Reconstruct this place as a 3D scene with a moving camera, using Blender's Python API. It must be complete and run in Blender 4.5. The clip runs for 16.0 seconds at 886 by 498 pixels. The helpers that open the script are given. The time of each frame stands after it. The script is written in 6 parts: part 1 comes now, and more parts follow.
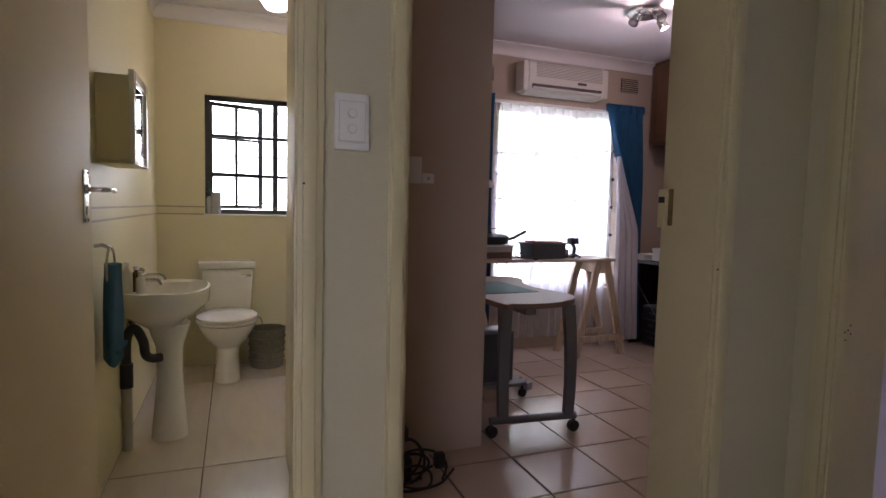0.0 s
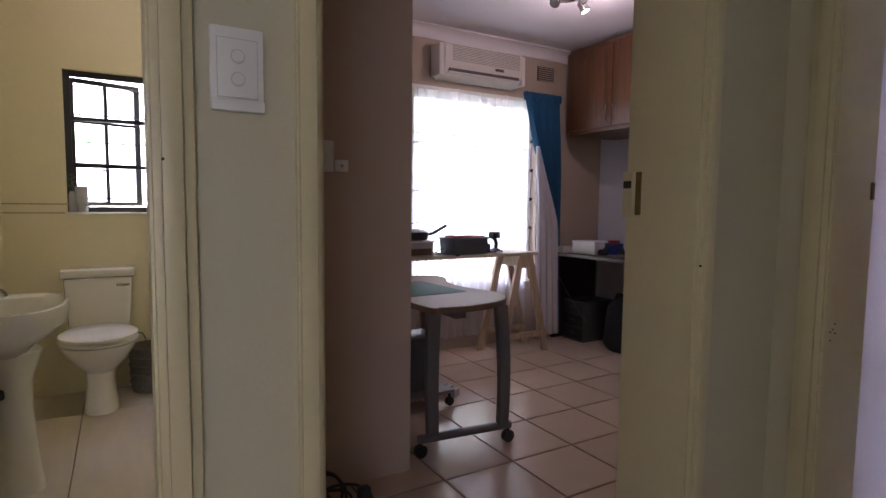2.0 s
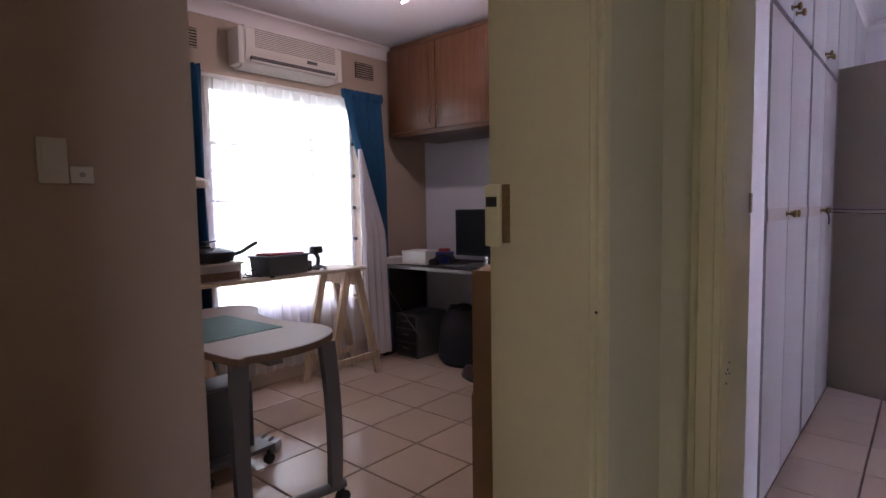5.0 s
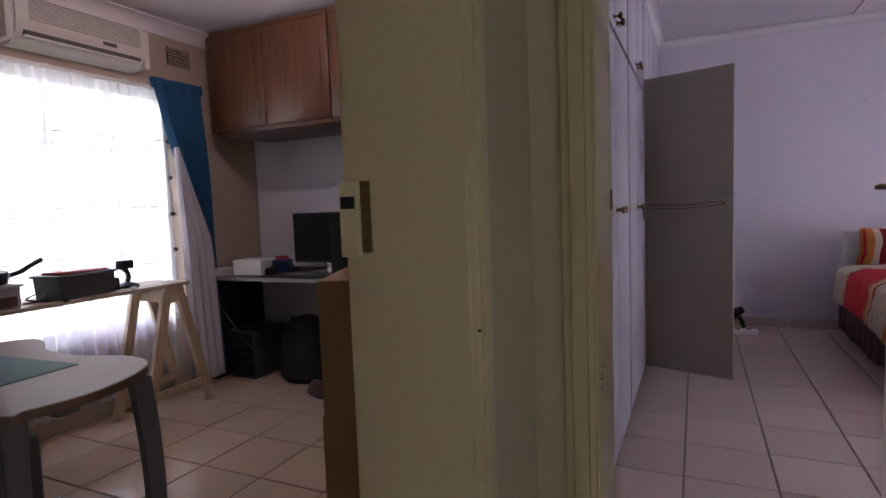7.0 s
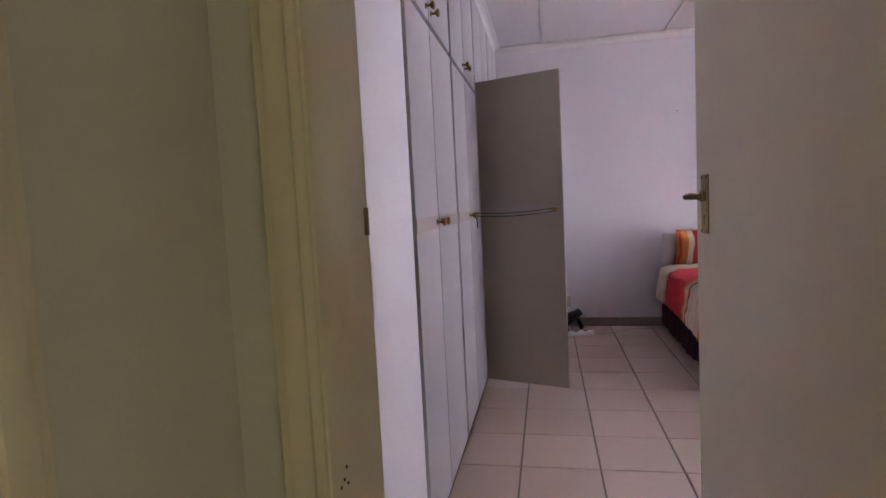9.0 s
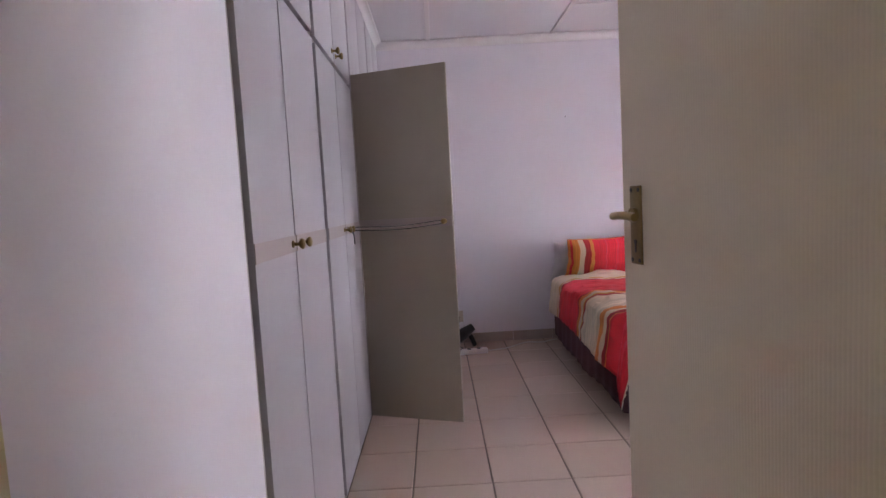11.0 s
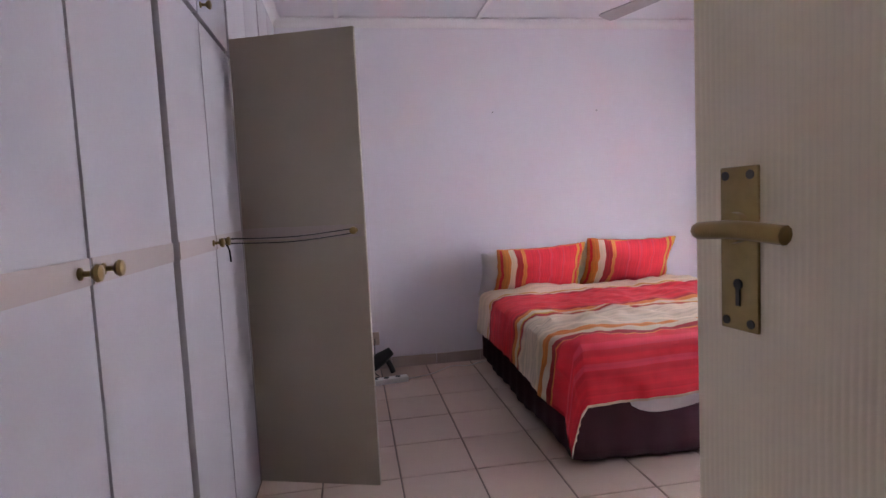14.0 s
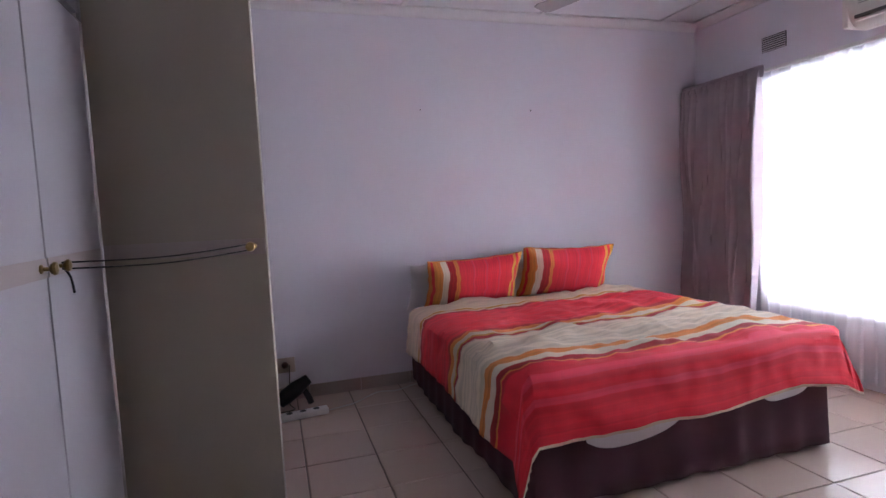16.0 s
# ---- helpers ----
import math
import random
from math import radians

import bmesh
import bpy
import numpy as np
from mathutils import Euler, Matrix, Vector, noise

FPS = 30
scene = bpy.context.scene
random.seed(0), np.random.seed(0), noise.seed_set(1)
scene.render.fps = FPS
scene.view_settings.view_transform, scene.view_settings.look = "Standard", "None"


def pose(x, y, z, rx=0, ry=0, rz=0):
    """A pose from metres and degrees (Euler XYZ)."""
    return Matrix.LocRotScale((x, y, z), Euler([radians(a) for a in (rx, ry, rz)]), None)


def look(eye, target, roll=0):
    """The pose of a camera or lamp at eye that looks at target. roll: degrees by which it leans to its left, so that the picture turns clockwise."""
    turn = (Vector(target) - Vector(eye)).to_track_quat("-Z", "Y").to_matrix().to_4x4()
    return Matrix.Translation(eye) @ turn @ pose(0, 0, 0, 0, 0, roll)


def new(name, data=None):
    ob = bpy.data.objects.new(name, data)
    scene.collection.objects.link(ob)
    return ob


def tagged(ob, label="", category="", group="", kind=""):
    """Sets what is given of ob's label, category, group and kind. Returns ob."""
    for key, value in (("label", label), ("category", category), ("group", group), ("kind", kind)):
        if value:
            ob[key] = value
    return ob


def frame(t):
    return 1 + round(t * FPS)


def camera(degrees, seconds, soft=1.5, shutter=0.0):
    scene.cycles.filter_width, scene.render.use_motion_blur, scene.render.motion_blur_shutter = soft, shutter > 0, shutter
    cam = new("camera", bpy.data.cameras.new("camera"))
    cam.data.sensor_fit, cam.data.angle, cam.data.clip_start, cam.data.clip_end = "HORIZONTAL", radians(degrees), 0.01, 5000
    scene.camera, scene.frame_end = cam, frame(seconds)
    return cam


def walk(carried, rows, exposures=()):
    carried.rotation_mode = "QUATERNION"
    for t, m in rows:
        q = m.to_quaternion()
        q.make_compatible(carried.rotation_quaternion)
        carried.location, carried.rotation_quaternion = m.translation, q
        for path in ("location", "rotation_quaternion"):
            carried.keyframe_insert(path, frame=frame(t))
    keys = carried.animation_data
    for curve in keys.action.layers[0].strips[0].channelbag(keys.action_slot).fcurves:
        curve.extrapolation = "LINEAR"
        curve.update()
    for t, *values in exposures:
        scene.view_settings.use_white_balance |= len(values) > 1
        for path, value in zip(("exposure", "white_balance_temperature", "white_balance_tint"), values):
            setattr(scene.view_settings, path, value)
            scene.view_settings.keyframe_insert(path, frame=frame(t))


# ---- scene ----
cam = camera(77.7, 16.0)
ROWS = [
    (0, (-0.089, -0.075, 1.135), (0.623, 1.788, 0.988), 1.4),
    (0.5, (-0.055, -0.01, 1.119), (0.701, 1.836, 0.968), 1.2),
    (1, (-0.04, 0.094, 1.117), (0.778, 1.912, 0.964), 1.0),
    (1.5, (-0.028, 0.177, 1.115), (0.881, 1.951, 0.959), 0.8),
    (2, (-0.008, 0.237, 1.121), (1.0, 1.957, 0.963), 0.6),
    (2.5, (0.041, 0.292, 1.14), (1.145, 1.952, 0.983), 0.3),
    (3, (0.093, 0.368, 1.15), (1.291, 1.961, 0.994), -0.1),
    (3.5, (0.143, 0.442, 1.16), (1.432, 1.963, 1.007), -0.3),
    (4, (0.187, 0.487, 1.163), (1.55, 1.943, 1.013), -0.5),
    (4.2, (0.204, 0.502, 1.167), (1.59, 1.935, 1.015), -0.5),
    (6.3, (0.301, 0.702, 1.158), (2.007, 1.737, 1.016), -1.8),
    (6.5, (0.31, 0.714, 1.158), (2.049, 1.692, 1.012), -1.8),
    (7, (0.374, 0.695, 1.164), (2.184, 1.531, 1.009), -2.1),
    (7.5, (0.452, 0.676, 1.165), (2.317, 1.382, 1.013), -2.4),
    (8, (0.553, 0.646, 1.179), (2.456, 1.239, 1.019), -2.6),
    (8.5, (0.663, 0.615, 1.185), (2.597, 1.095, 1.024), -2.9),
    (9, (0.755, 0.592, 1.183), (2.713, 0.966, 1.024), -2.9),
    (9.5, (0.871, 0.589, 1.188), (2.845, 0.863, 1.026), -3.1),
    (9.7, (0.911, 0.584, 1.191), (2.891, 0.816, 1.032), -3.1),
    (12, (1.42, 0.572, 1.219), (3.408, 0.427, 1.052), -3.1),
    (12.5, (1.514, 0.551, 1.208), (3.498, 0.366, 1.045), -3.0),
    (13, (1.626, 0.547, 1.215), (3.606, 0.315, 1.054), -2.9),
    (13.5, (1.721, 0.555, 1.212), (3.695, 0.276, 1.053), -2.8),
    (14, (1.802, 0.544, 1.204), (3.77, 0.225, 1.05), -2.8),
    (14.5, (1.911, 0.52, 1.203), (3.873, 0.163, 1.049), -2.8),
    (15, (2.026, 0.487, 1.213), (3.977, 0.073, 1.06), -2.8),
    (15.5, (2.113, 0.472, 1.215), (4.045, -0.022, 1.066), -2.9),
    (16, (2.202, 0.471, 1.218), (4.108, -0.113, 1.068), -2.9),
]
EXPOSURES = [(0.0, 0.08, 5780, 43), (2.0, 0.06, 5780, 43), (4.0, 0.36, 5780, 43), (6.5, -0.08, 5780, 43), (7.5, -0.1, 5900, 42), (8.0, 0.08, 6000, 41), (9.0, 0.52, 6250, 36), (9.5, 0.78, 6250, 35), (12.0, 0.58, 6280, 33), (14.0, 0.57, 6180, 34), (15.5, 0.52, 5980, 33), (16.0, 0.2, 5900, 33)]
walk(cam, [(t, look(eye, target, roll)) for t, eye, target, roll in ROWS], EXPOSURES)

# ---- light ----
world = bpy.data.worlds.new("world")
scene.world = world
world.use_nodes = True
wt = world.node_tree
sky = wt.nodes.new("ShaderNodeTexSky")
sky.sky_type, sky.sun_disc = "NISHITA", False
sky.sun_elevation, sky.sun_rotation = radians(62), radians(-60)
wt.links.new(sky.outputs[0], wt.nodes["Background"].inputs[0])
wt.nodes["Background"].inputs[1].default_value = 0.15
sun = new("sun", bpy.data.lights.new("sun", "SUN"))
sun.data.energy, sun.data.angle, sun.data.color = 3.0, radians(0.5), (1, 0.95, 0.88)
sun.matrix_world = look((0, 0, 30), (14, -3, 0))
sun.location = (0, 0, 30)


# ---- materials ----
def mat(name, color, rough=0.6, metal=0.0, var=0.08, scale=6.0, bump=0.0, bscale=120.0, spec=0.5, rand=0.0, fine=0.04, stretch=(1, 1, 1)):
    m = bpy.data.materials.new(name)
    m.use_nodes = True
    nt = m.node_tree
    N, L = nt.nodes, nt.links
    bs = N["Principled BSDF"]
    bs.inputs["Roughness"].default_value = rough
    bs.inputs["Metallic"].default_value = metal
    bs.inputs["Specular IOR Level"].default_value = spec
    co = N.new("ShaderNodeTexCoord")
    mp = N.new("ShaderNodeMapping")
    mp.inputs["Scale"].default_value = stretch
    L.new(co.outputs["Object"], mp.inputs[0])
    if rand:
        ob_info, sh = N.new("ShaderNodeObjectInfo"), N.new("ShaderNodeVectorMath")
        sh.operation = "SCALE"
        sh.inputs[0].default_value = (37.0, 19.0, 53.0)
        L.new(ob_info.outputs["Random"], sh.inputs["Scale"])
        L.new(sh.outputs[0], mp.inputs["Location"])
    n1 = N.new("ShaderNodeTexNoise")
    n1.inputs["Scale"].default_value, n1.inputs["Detail"].default_value = scale, 5
    L.new(mp.outputs[0], n1.inputs["Vector"])
    n2 = N.new("ShaderNodeTexNoise")
    n2.inputs["Scale"].default_value, n2.inputs["Detail"].default_value = bscale, 3
    L.new(mp.outputs[0], n2.inputs["Vector"])
    add = N.new("ShaderNodeMath")
    add.operation = "MULTIPLY_ADD"
    add.inputs[1].default_value = fine / max(var, 1e-4)
    L.new(n2.outputs[0], add.inputs[0])
    L.new(n1.outputs[0], add.inputs[2])
    rmp = N.new("ShaderNodeMapRange")
    rmp.inputs[1].default_value, rmp.inputs[2].default_value = 0.2, 0.8 + fine / max(var, 1e-4)
    rmp.inputs[3].default_value, rmp.inputs[4].default_value = 1 - var, 1 + var
    L.new(add.outputs[0], rmp.inputs[0])
    fac = rmp.outputs[0]
    if rand:
        oi = N.new("ShaderNodeObjectInfo")
        r2 = N.new("ShaderNodeMapRange")
        r2.inputs[3].default_value, r2.inputs[4].default_value = 1 - rand, 1 + rand
        L.new(oi.outputs["Random"], r2.inputs[0])
        mu = N.new("ShaderNodeMath")
        mu.operation = "MULTIPLY"
        L.new(fac, mu.inputs[0])
        L.new(r2.outputs[0], mu.inputs[1])
        fac = mu.outputs[0]
    vm = N.new("ShaderNodeVectorMath")
    vm.operation = "SCALE"
    vm.inputs[0].default_value = color
    L.new(fac, vm.inputs["Scale"])
    L.new(vm.outputs[0], bs.inputs["Base Color"])
    rr = N.new("ShaderNodeMapRange")
    rr.inputs[3].default_value, rr.inputs[4].default_value = max(rough - 0.04, 0.02), min(rough + 0.04, 1)
    L.new(n1.outputs[0], rr.inputs[0])
    L.new(rr.outputs[0], bs.inputs["Roughness"])
    if bump:
        b = N.new("ShaderNodeBump")
        b.inputs["Strength"].default_value, b.inputs["Distance"].default_value = bump, 0.004
        L.new(n2.outputs[0], b.inputs["Height"])
        L.new(b.outputs[0], bs.inputs["Normal"])
    return m


def wood(name, dark, light, axis=2, scale=9.0, rough=0.4):
    """Grain along one axis."""
    m = mat(name, (1, 1, 1), rough)
    nt = m.node_tree
    N, L = nt.nodes, nt.links
    co = N.new("ShaderNodeTexCoord")
    mp = N.new("ShaderNodeMapping")
    sc = [scale * 6] * 3
    sc[axis] = scale * 0.35
    mp.inputs["Scale"].default_value = sc
    L.new(co.outputs["Object"], mp.inputs[0])
    n = N.new("ShaderNodeTexNoise")
    n.inputs["Scale"].default_value, n.inputs["Detail"].default_value, n.inputs["Distortion"].default_value = 1.0, 6, 0.6
    L.new(mp.outputs[0], n.inputs["Vector"])
    cr = N.new("ShaderNodeValToRGB")
    cr.color_ramp.elements[0].position, cr.color_ramp.elements[1].position = 0.3, 0.72
    cr.color_ramp.elements[0].color, cr.color_ramp.elements[1].color = (*dark, 1), (*light, 1)
    L.new(n.outputs[0], cr.inputs[0])
    L.new(cr.outputs[0], N["Principled BSDF"].inputs["Base Color"])
    return m


def sheer(name, color, clear):
    """Thin cloth that lets light through."""
    m = bpy.data.materials.new(name)
    m.use_nodes = True
    N, L = m.node_tree.nodes, m.node_tree.links
    N.remove(N["Principled BSDF"])
    df, tr, tp = N.new("ShaderNodeBsdfDiffuse"), N.new("ShaderNodeBsdfTranslucent"), N.new("ShaderNodeBsdfTransparent")
    df.inputs[0].default_value = tr.inputs[0].default_value = (*color, 1)
    a, b = N.new("ShaderNodeMixShader"), N.new("ShaderNodeMixShader")
    a.inputs[0].default_value = 0.75
    co, n = N.new("ShaderNodeTexCoord"), N.new("ShaderNodeTexNoise")
    n.inputs["Scale"].default_value = 4.0
    L.new(co.outputs["Object"], n.inputs["Vector"])
    r = N.new("ShaderNodeMapRange")
    r.inputs[1].default_value, r.inputs[2].default_value = 0.3, 0.7
    r.inputs[3].default_value, r.inputs[4].default_value = 1 - clear - 0.06, 1 - clear + 0.06
    L.new(n.outputs[0], r.inputs[0])
    L.new(r.outputs[0], b.inputs[0])
    L.new(df.outputs[0], a.inputs[1])
    L.new(tr.outputs[0], a.inputs[2])
    L.new(tp.outputs[0], b.inputs[1])
    L.new(a.outputs[0], b.inputs[2])
    L.new(b.outputs[0], N["Material Output"].inputs[0])
    return m


def glow(name, low, high, strength, scale=1.5):
    """Glowing sheet that stands in for bright distance outside a window or added opening."""
    m = bpy.data.materials.new(name)
    m.use_nodes = True
    N, L = m.node_tree.nodes, m.node_tree.links
    N.remove(N["Principled BSDF"])
    em = N.new("ShaderNodeEmission")
    co, n, cr = N.new("ShaderNodeTexCoord"), N.new("ShaderNodeTexNoise"), N.new("ShaderNodeValToRGB")
    n.inputs["Scale"].default_value, n.inputs["Detail"].default_value = scale, 6
    L.new(co.outputs["Object"], n.inputs["Vector"])
    cr.color_ramp.elements[0].position, cr.color_ramp.elements[1].position = 0.4, 0.62
    cr.color_ramp.elements[0].color, cr.color_ramp.elements[1].color = (*low, 1), (*high, 1)
    L.new(n.outputs[0], cr.inputs[0])
    L.new(cr.outputs[0], em.inputs[0])
    em.inputs[1].default_value = strength
    L.new(em.outputs[0], N["Material Output"].inputs[0])
    return m


def clear_glass(name):
    m = bpy.data.materials.new(name)
    m.use_nodes = True
    N, L = m.node_tree.nodes, m.node_tree.links
    N.remove(N["Principled BSDF"])
    tp, gl, mx, fr = N.new("ShaderNodeBsdfTransparent"), N.new("ShaderNodeBsdfGlossy"), N.new("ShaderNodeMixShader"), N.new("ShaderNodeFresnel")
    tp.inputs[0].default_value = (0.93, 0.95, 0.94, 1)
    gl.inputs["Roughness"].default_value = 0.02
    L.new(fr.outputs[0], mx.inputs[0])
    L.new(tp.outputs[0], mx.inputs[1])
    L.new(gl.outputs[0], mx.inputs[2])
    L.new(mx.outputs[0], N["Material Output"].inputs[0])
    return m


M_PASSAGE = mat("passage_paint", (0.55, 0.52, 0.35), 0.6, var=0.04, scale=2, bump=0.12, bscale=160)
M_FRAME = mat("frame_paint", (0.62, 0.56, 0.33), 0.35, var=0.05, scale=5, bump=0.06, bscale=60)
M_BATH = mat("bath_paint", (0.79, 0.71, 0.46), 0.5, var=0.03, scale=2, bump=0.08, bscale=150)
M_STUDY = mat("study_paint", (0.48, 0.38, 0.295), 0.65, var=0.04, scale=2, bump=0.12, bscale=150)
M_BED = mat("bedroom_paint", (0.76, 0.72, 0.77), 0.6, var=0.025, scale=2, bump=0.1, bscale=150)
M_CEIL = mat("ceiling_paint", (0.76, 0.73, 0.76), 0.7, var=0.03, scale=3, bump=0.05)
M_CORN = mat("cornice_plaster", (0.78, 0.75, 0.75), 0.6, var=0.03)
M_GROUT_D = mat("dark_grout", (0.10, 0.085, 0.075), 0.9, var=0.15)
M_GROUT_L = mat("tan_grout", (0.17, 0.13, 0.11), 0.9, var=0.15)
M_TILE_S = mat("study_tile", (0.57, 0.43, 0.325), 0.19, var=0.06, scale=4, rand=0.05)
M_TILE_B = mat("bedroom_tile", (0.58, 0.455, 0.375), 0.17, var=0.05, scale=4, rand=0.05)
M_TILE_W = mat("bath_tile", (0.66, 0.57, 0.46), 0.2, var=0.10, scale=4, rand=0.03, stretch=(5, 1, 1))
M_DOOR = mat("door_paint", (0.72, 0.59, 0.36), 0.6, var=0.03, scale=5, bump=0.06)


def ribbed(name, color, period):
    """Paint over vertical ribs, with soft relief and the grooves' shade put into the colour."""
    m = mat(name, color, 0.5, var=0.05, scale=8, bump=0.1, bscale=90)
    N, L = m.node_tree.nodes, m.node_tree.links
    co, wv = N.new("ShaderNodeTexCoord"), N.new("ShaderNodeTexWave")
    wv.wave_type, wv.bands_direction = "BANDS", "X"
    wv.inputs["Scale"].default_value = 0.314 / period
    wv.inputs["Distortion"].default_value, wv.inputs["Detail"].default_value, wv.inputs["Detail Scale"].default_value = 1.2, 2, 0.4
    L.new(co.outputs["Object"], wv.inputs["Vector"])
    bs = N["Principled BSDF"]
    b = N.new("ShaderNodeBump")
    b.inputs["Strength"].default_value, b.inputs["Distance"].default_value = 0.3, 0.0008
    L.new(wv.outputs["Fac"], b.inputs["Height"])
    old = bs.inputs["Normal"].links[0].from_socket
    L.new(old, b.inputs["Normal"])
    L.new(b.outputs[0], bs.inputs["Normal"])
    # Shade between the ribs, painted as a slightly darker base colour.
    groove_shade = N.new("ShaderNodeMapRange")
    groove_shade.inputs[1].default_value, groove_shade.inputs[2].default_value = 0.0, 0.35
    groove_shade.inputs[3].default_value, groove_shade.inputs[4].default_value = 0.965, 1.0
    L.new(wv.outputs["Fac"], groove_shade.inputs[0])
    mx = N.new("ShaderNodeVectorMath")
    mx.operation = "SCALE"
    L.new(bs.inputs["Base Color"].links[0].from_socket, mx.inputs[0])
    L.new(groove_shade.outputs[0], mx.inputs["Scale"])
    L.new(mx.outputs[0], bs.inputs["Base Color"])
    return m


M_DOORW = ribbed("ribbed_door_paint", (0.78, 0.69, 0.53), 0.0065)
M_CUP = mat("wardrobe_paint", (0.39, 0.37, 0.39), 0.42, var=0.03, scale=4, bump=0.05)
M_CUP_OPEN = mat("open_door_taupe", (0.33, 0.288, 0.225), 0.5, var=0.03, scale=4)
M_CUPD = mat("wardrobe_taupe", (0.36, 0.30, 0.275), 0.45, var=0.04, scale=4)
M_GAP = mat("wardrobe_frame", (0.21, 0.18, 0.165), 0.6)
M_SLOT = mat("vent_shadow", (0.03, 0.028, 0.026), 0.9)
M_SWRING = mat("switch_grey", (0.55, 0.55, 0.52), 0.4)
M_BRASS = mat("aged_brass", (0.27, 0.195, 0.085), 0.33, 1.0, var=0.25, scale=35)
M_CHROME = mat("satin_steel", (0.55, 0.54, 0.52), 0.25, 1.0, var=0.1, scale=20)
M_PLAS = mat("white_plastic", (0.78, 0.78, 0.74), 0.35, var=0.02)
M_CERAM = mat("white_ceramic", (0.80, 0.77, 0.68), 0.12, var=0.02)
M_BLACK = mat("black_plastic", (0.015, 0.015, 0.016), 0.4, var=0.2)
M_BLACKC = mat("black_cloth", (0.012, 0.012, 0.014), 0.95, var=0.3, bump=0.3)
M_STEELD = mat("dark_window_steel", (0.035, 0.033, 0.032), 0.5, var=0.15)
M_STEELW = mat("white_window_steel", (0.75, 0.75, 0.75), 0.5)
M_CAB = wood("mahogany_veneer", (0.075, 0.032, 0.014), (0.16, 0.07, 0.03), 2, 8, 0.32)
M_CABH = wood("mahogany_edge", (0.06, 0.028, 0.013), (0.13, 0.06, 0.028), 1, 8, 0.35)
M_PINE = wood("pine", (0.46, 0.34, 0.22), (0.66, 0.52, 0.36), 2, 6, 0.55)
M_PINET = wood("pine_board", (0.50, 0.40, 0.29), (0.64, 0.54, 0.42), 0, 6, 0.5)
M_LAM = mat("pale_laminate", (0.31, 0.235, 0.19), 0.5, var=0.05, scale=30, stretch=(1, 6, 1))
M_LAMEDGE = mat("laminate_edge", (0.19, 0.115, 0.075), 0.45)
M_GREYM = mat("grey_powder_metal", (0.17, 0.165, 0.165), 0.4, 0.3)
M_MAT = mat("cutting_mat_green", (0.05, 0.15, 0.14), 0.6, var=0.08, scale=60)
M_DESK = mat("dark_desk", (0.035, 0.025, 0.022), 0.55, var=0.2, spec=0.2)
M_CARD = mat("cardboard", (0.30, 0.185, 0.10), 0.85, var=0.07, scale=10, bump=0.1, bscale=80, stretch=(1, 1, 4))
M_BLUE = mat("blue_curtain_cloth", (0.006, 0.075, 0.17), 0.85, var=0.15, scale=20, bump=0.2, bscale=300)
M_LINING = mat("curtain_lining", (0.60, 0.58, 0.62), 0.9, var=0.05)
M_MAUVE = mat("mauve_curtain_cloth", (0.44, 0.36, 0.385), 0.9, var=0.12, scale=15, bump=0.2, bscale=300)
M_LACE = sheer("white_voile", (0.95, 0.94, 0.96), 0.36)
M_LACE2 = sheer("bedroom_voile", (0.94, 0.95, 0.97), 0.24)
M_PALE = mat("study_pale_paint", (0.62, 0.62, 0.68), 0.6, var=0.03, scale=2, bump=0.1, bscale=150)
M_TARN = mat("tarnished_brass", (0.20, 0.14, 0.06), 0.45, 0.6, var=0.3, scale=60)
M_GLASS = clear_glass("window_glass")
M_MIRROR = mat("mirror_silver", (0.85, 0.86, 0.86), 0.02, 1.0, var=0.0, fine=0)
M_TOWEL = mat("blue_towel", (0.035, 0.12, 0.19), 0.98, var=0.2, scale=40, bump=0.9, bscale=250)
M_VALANCE = mat("plum_valance", (0.062, 0.017, 0.026), 0.9, var=0.2, scale=12)
M_SHEET = mat("white_sheet", (0.70, 0.68, 0.68), 0.9, var=0.03, bump=0.2, bscale=30)
M_GREYP = mat("grey_toolbox_plastic", (0.07, 0.075, 0.08), 0.5)
M_RED = mat("red_plastic", (0.35, 0.03, 0.025), 0.4)
M_BLUEP = mat("blue_plastic", (0.02, 0.045, 0.22), 0.35)
M_ACP = mat("aircon_plastic", (0.68, 0.64, 0.58), 0.4, var=0.02)
M_ACS = mat("aircon_grille", (0.33, 0.30, 0.27), 0.6)
M_ACD = mat("aircon_slot", (0.10, 0.09, 0.085), 0.7)
M_WICKER = mat("grey_wicker", (0.20, 0.18, 0.14), 0.8, var=0.3, scale=60, bump=0.8, bscale=90)
M_LEAF = mat("plant_leaf", (0.07, 0.16, 0.05), 0.5)
M_SKIRT = mat("skirting_tile", (0.40, 0.32, 0.28), 0.35, var=0.1, scale=8, rand=0.04)
M_DADO = mat("dado_tile", (0.45, 0.36, 0.24), 0.3, var=0.2, scale=30)
M_CABLE = mat("cream_cable", (0.5, 0.47, 0.42), 0.5)
M_TUB = mat("clear_tub_plastic", (0.45, 0.45, 0.46), 0.2)


# ---- building helpers ----
def put_box(bm, x0, x1, y0, y1, z0, z1, bevel=0.0):
    r = bmesh.ops.create_cube(bm, size=1.0, matrix=Matrix.LocRotScale(((x0 + x1) / 2, (y0 + y1) / 2, (z0 + z1) / 2), None, (abs(x1 - x0), abs(y1 - y0), abs(z1 - z0))))
    if bevel:
        es = list({e for v in r["verts"] for e in v.link_edges})
        bmesh.ops.bevel(bm, geom=es, offset=bevel, segments=2, affect="EDGES", profile=0.6)


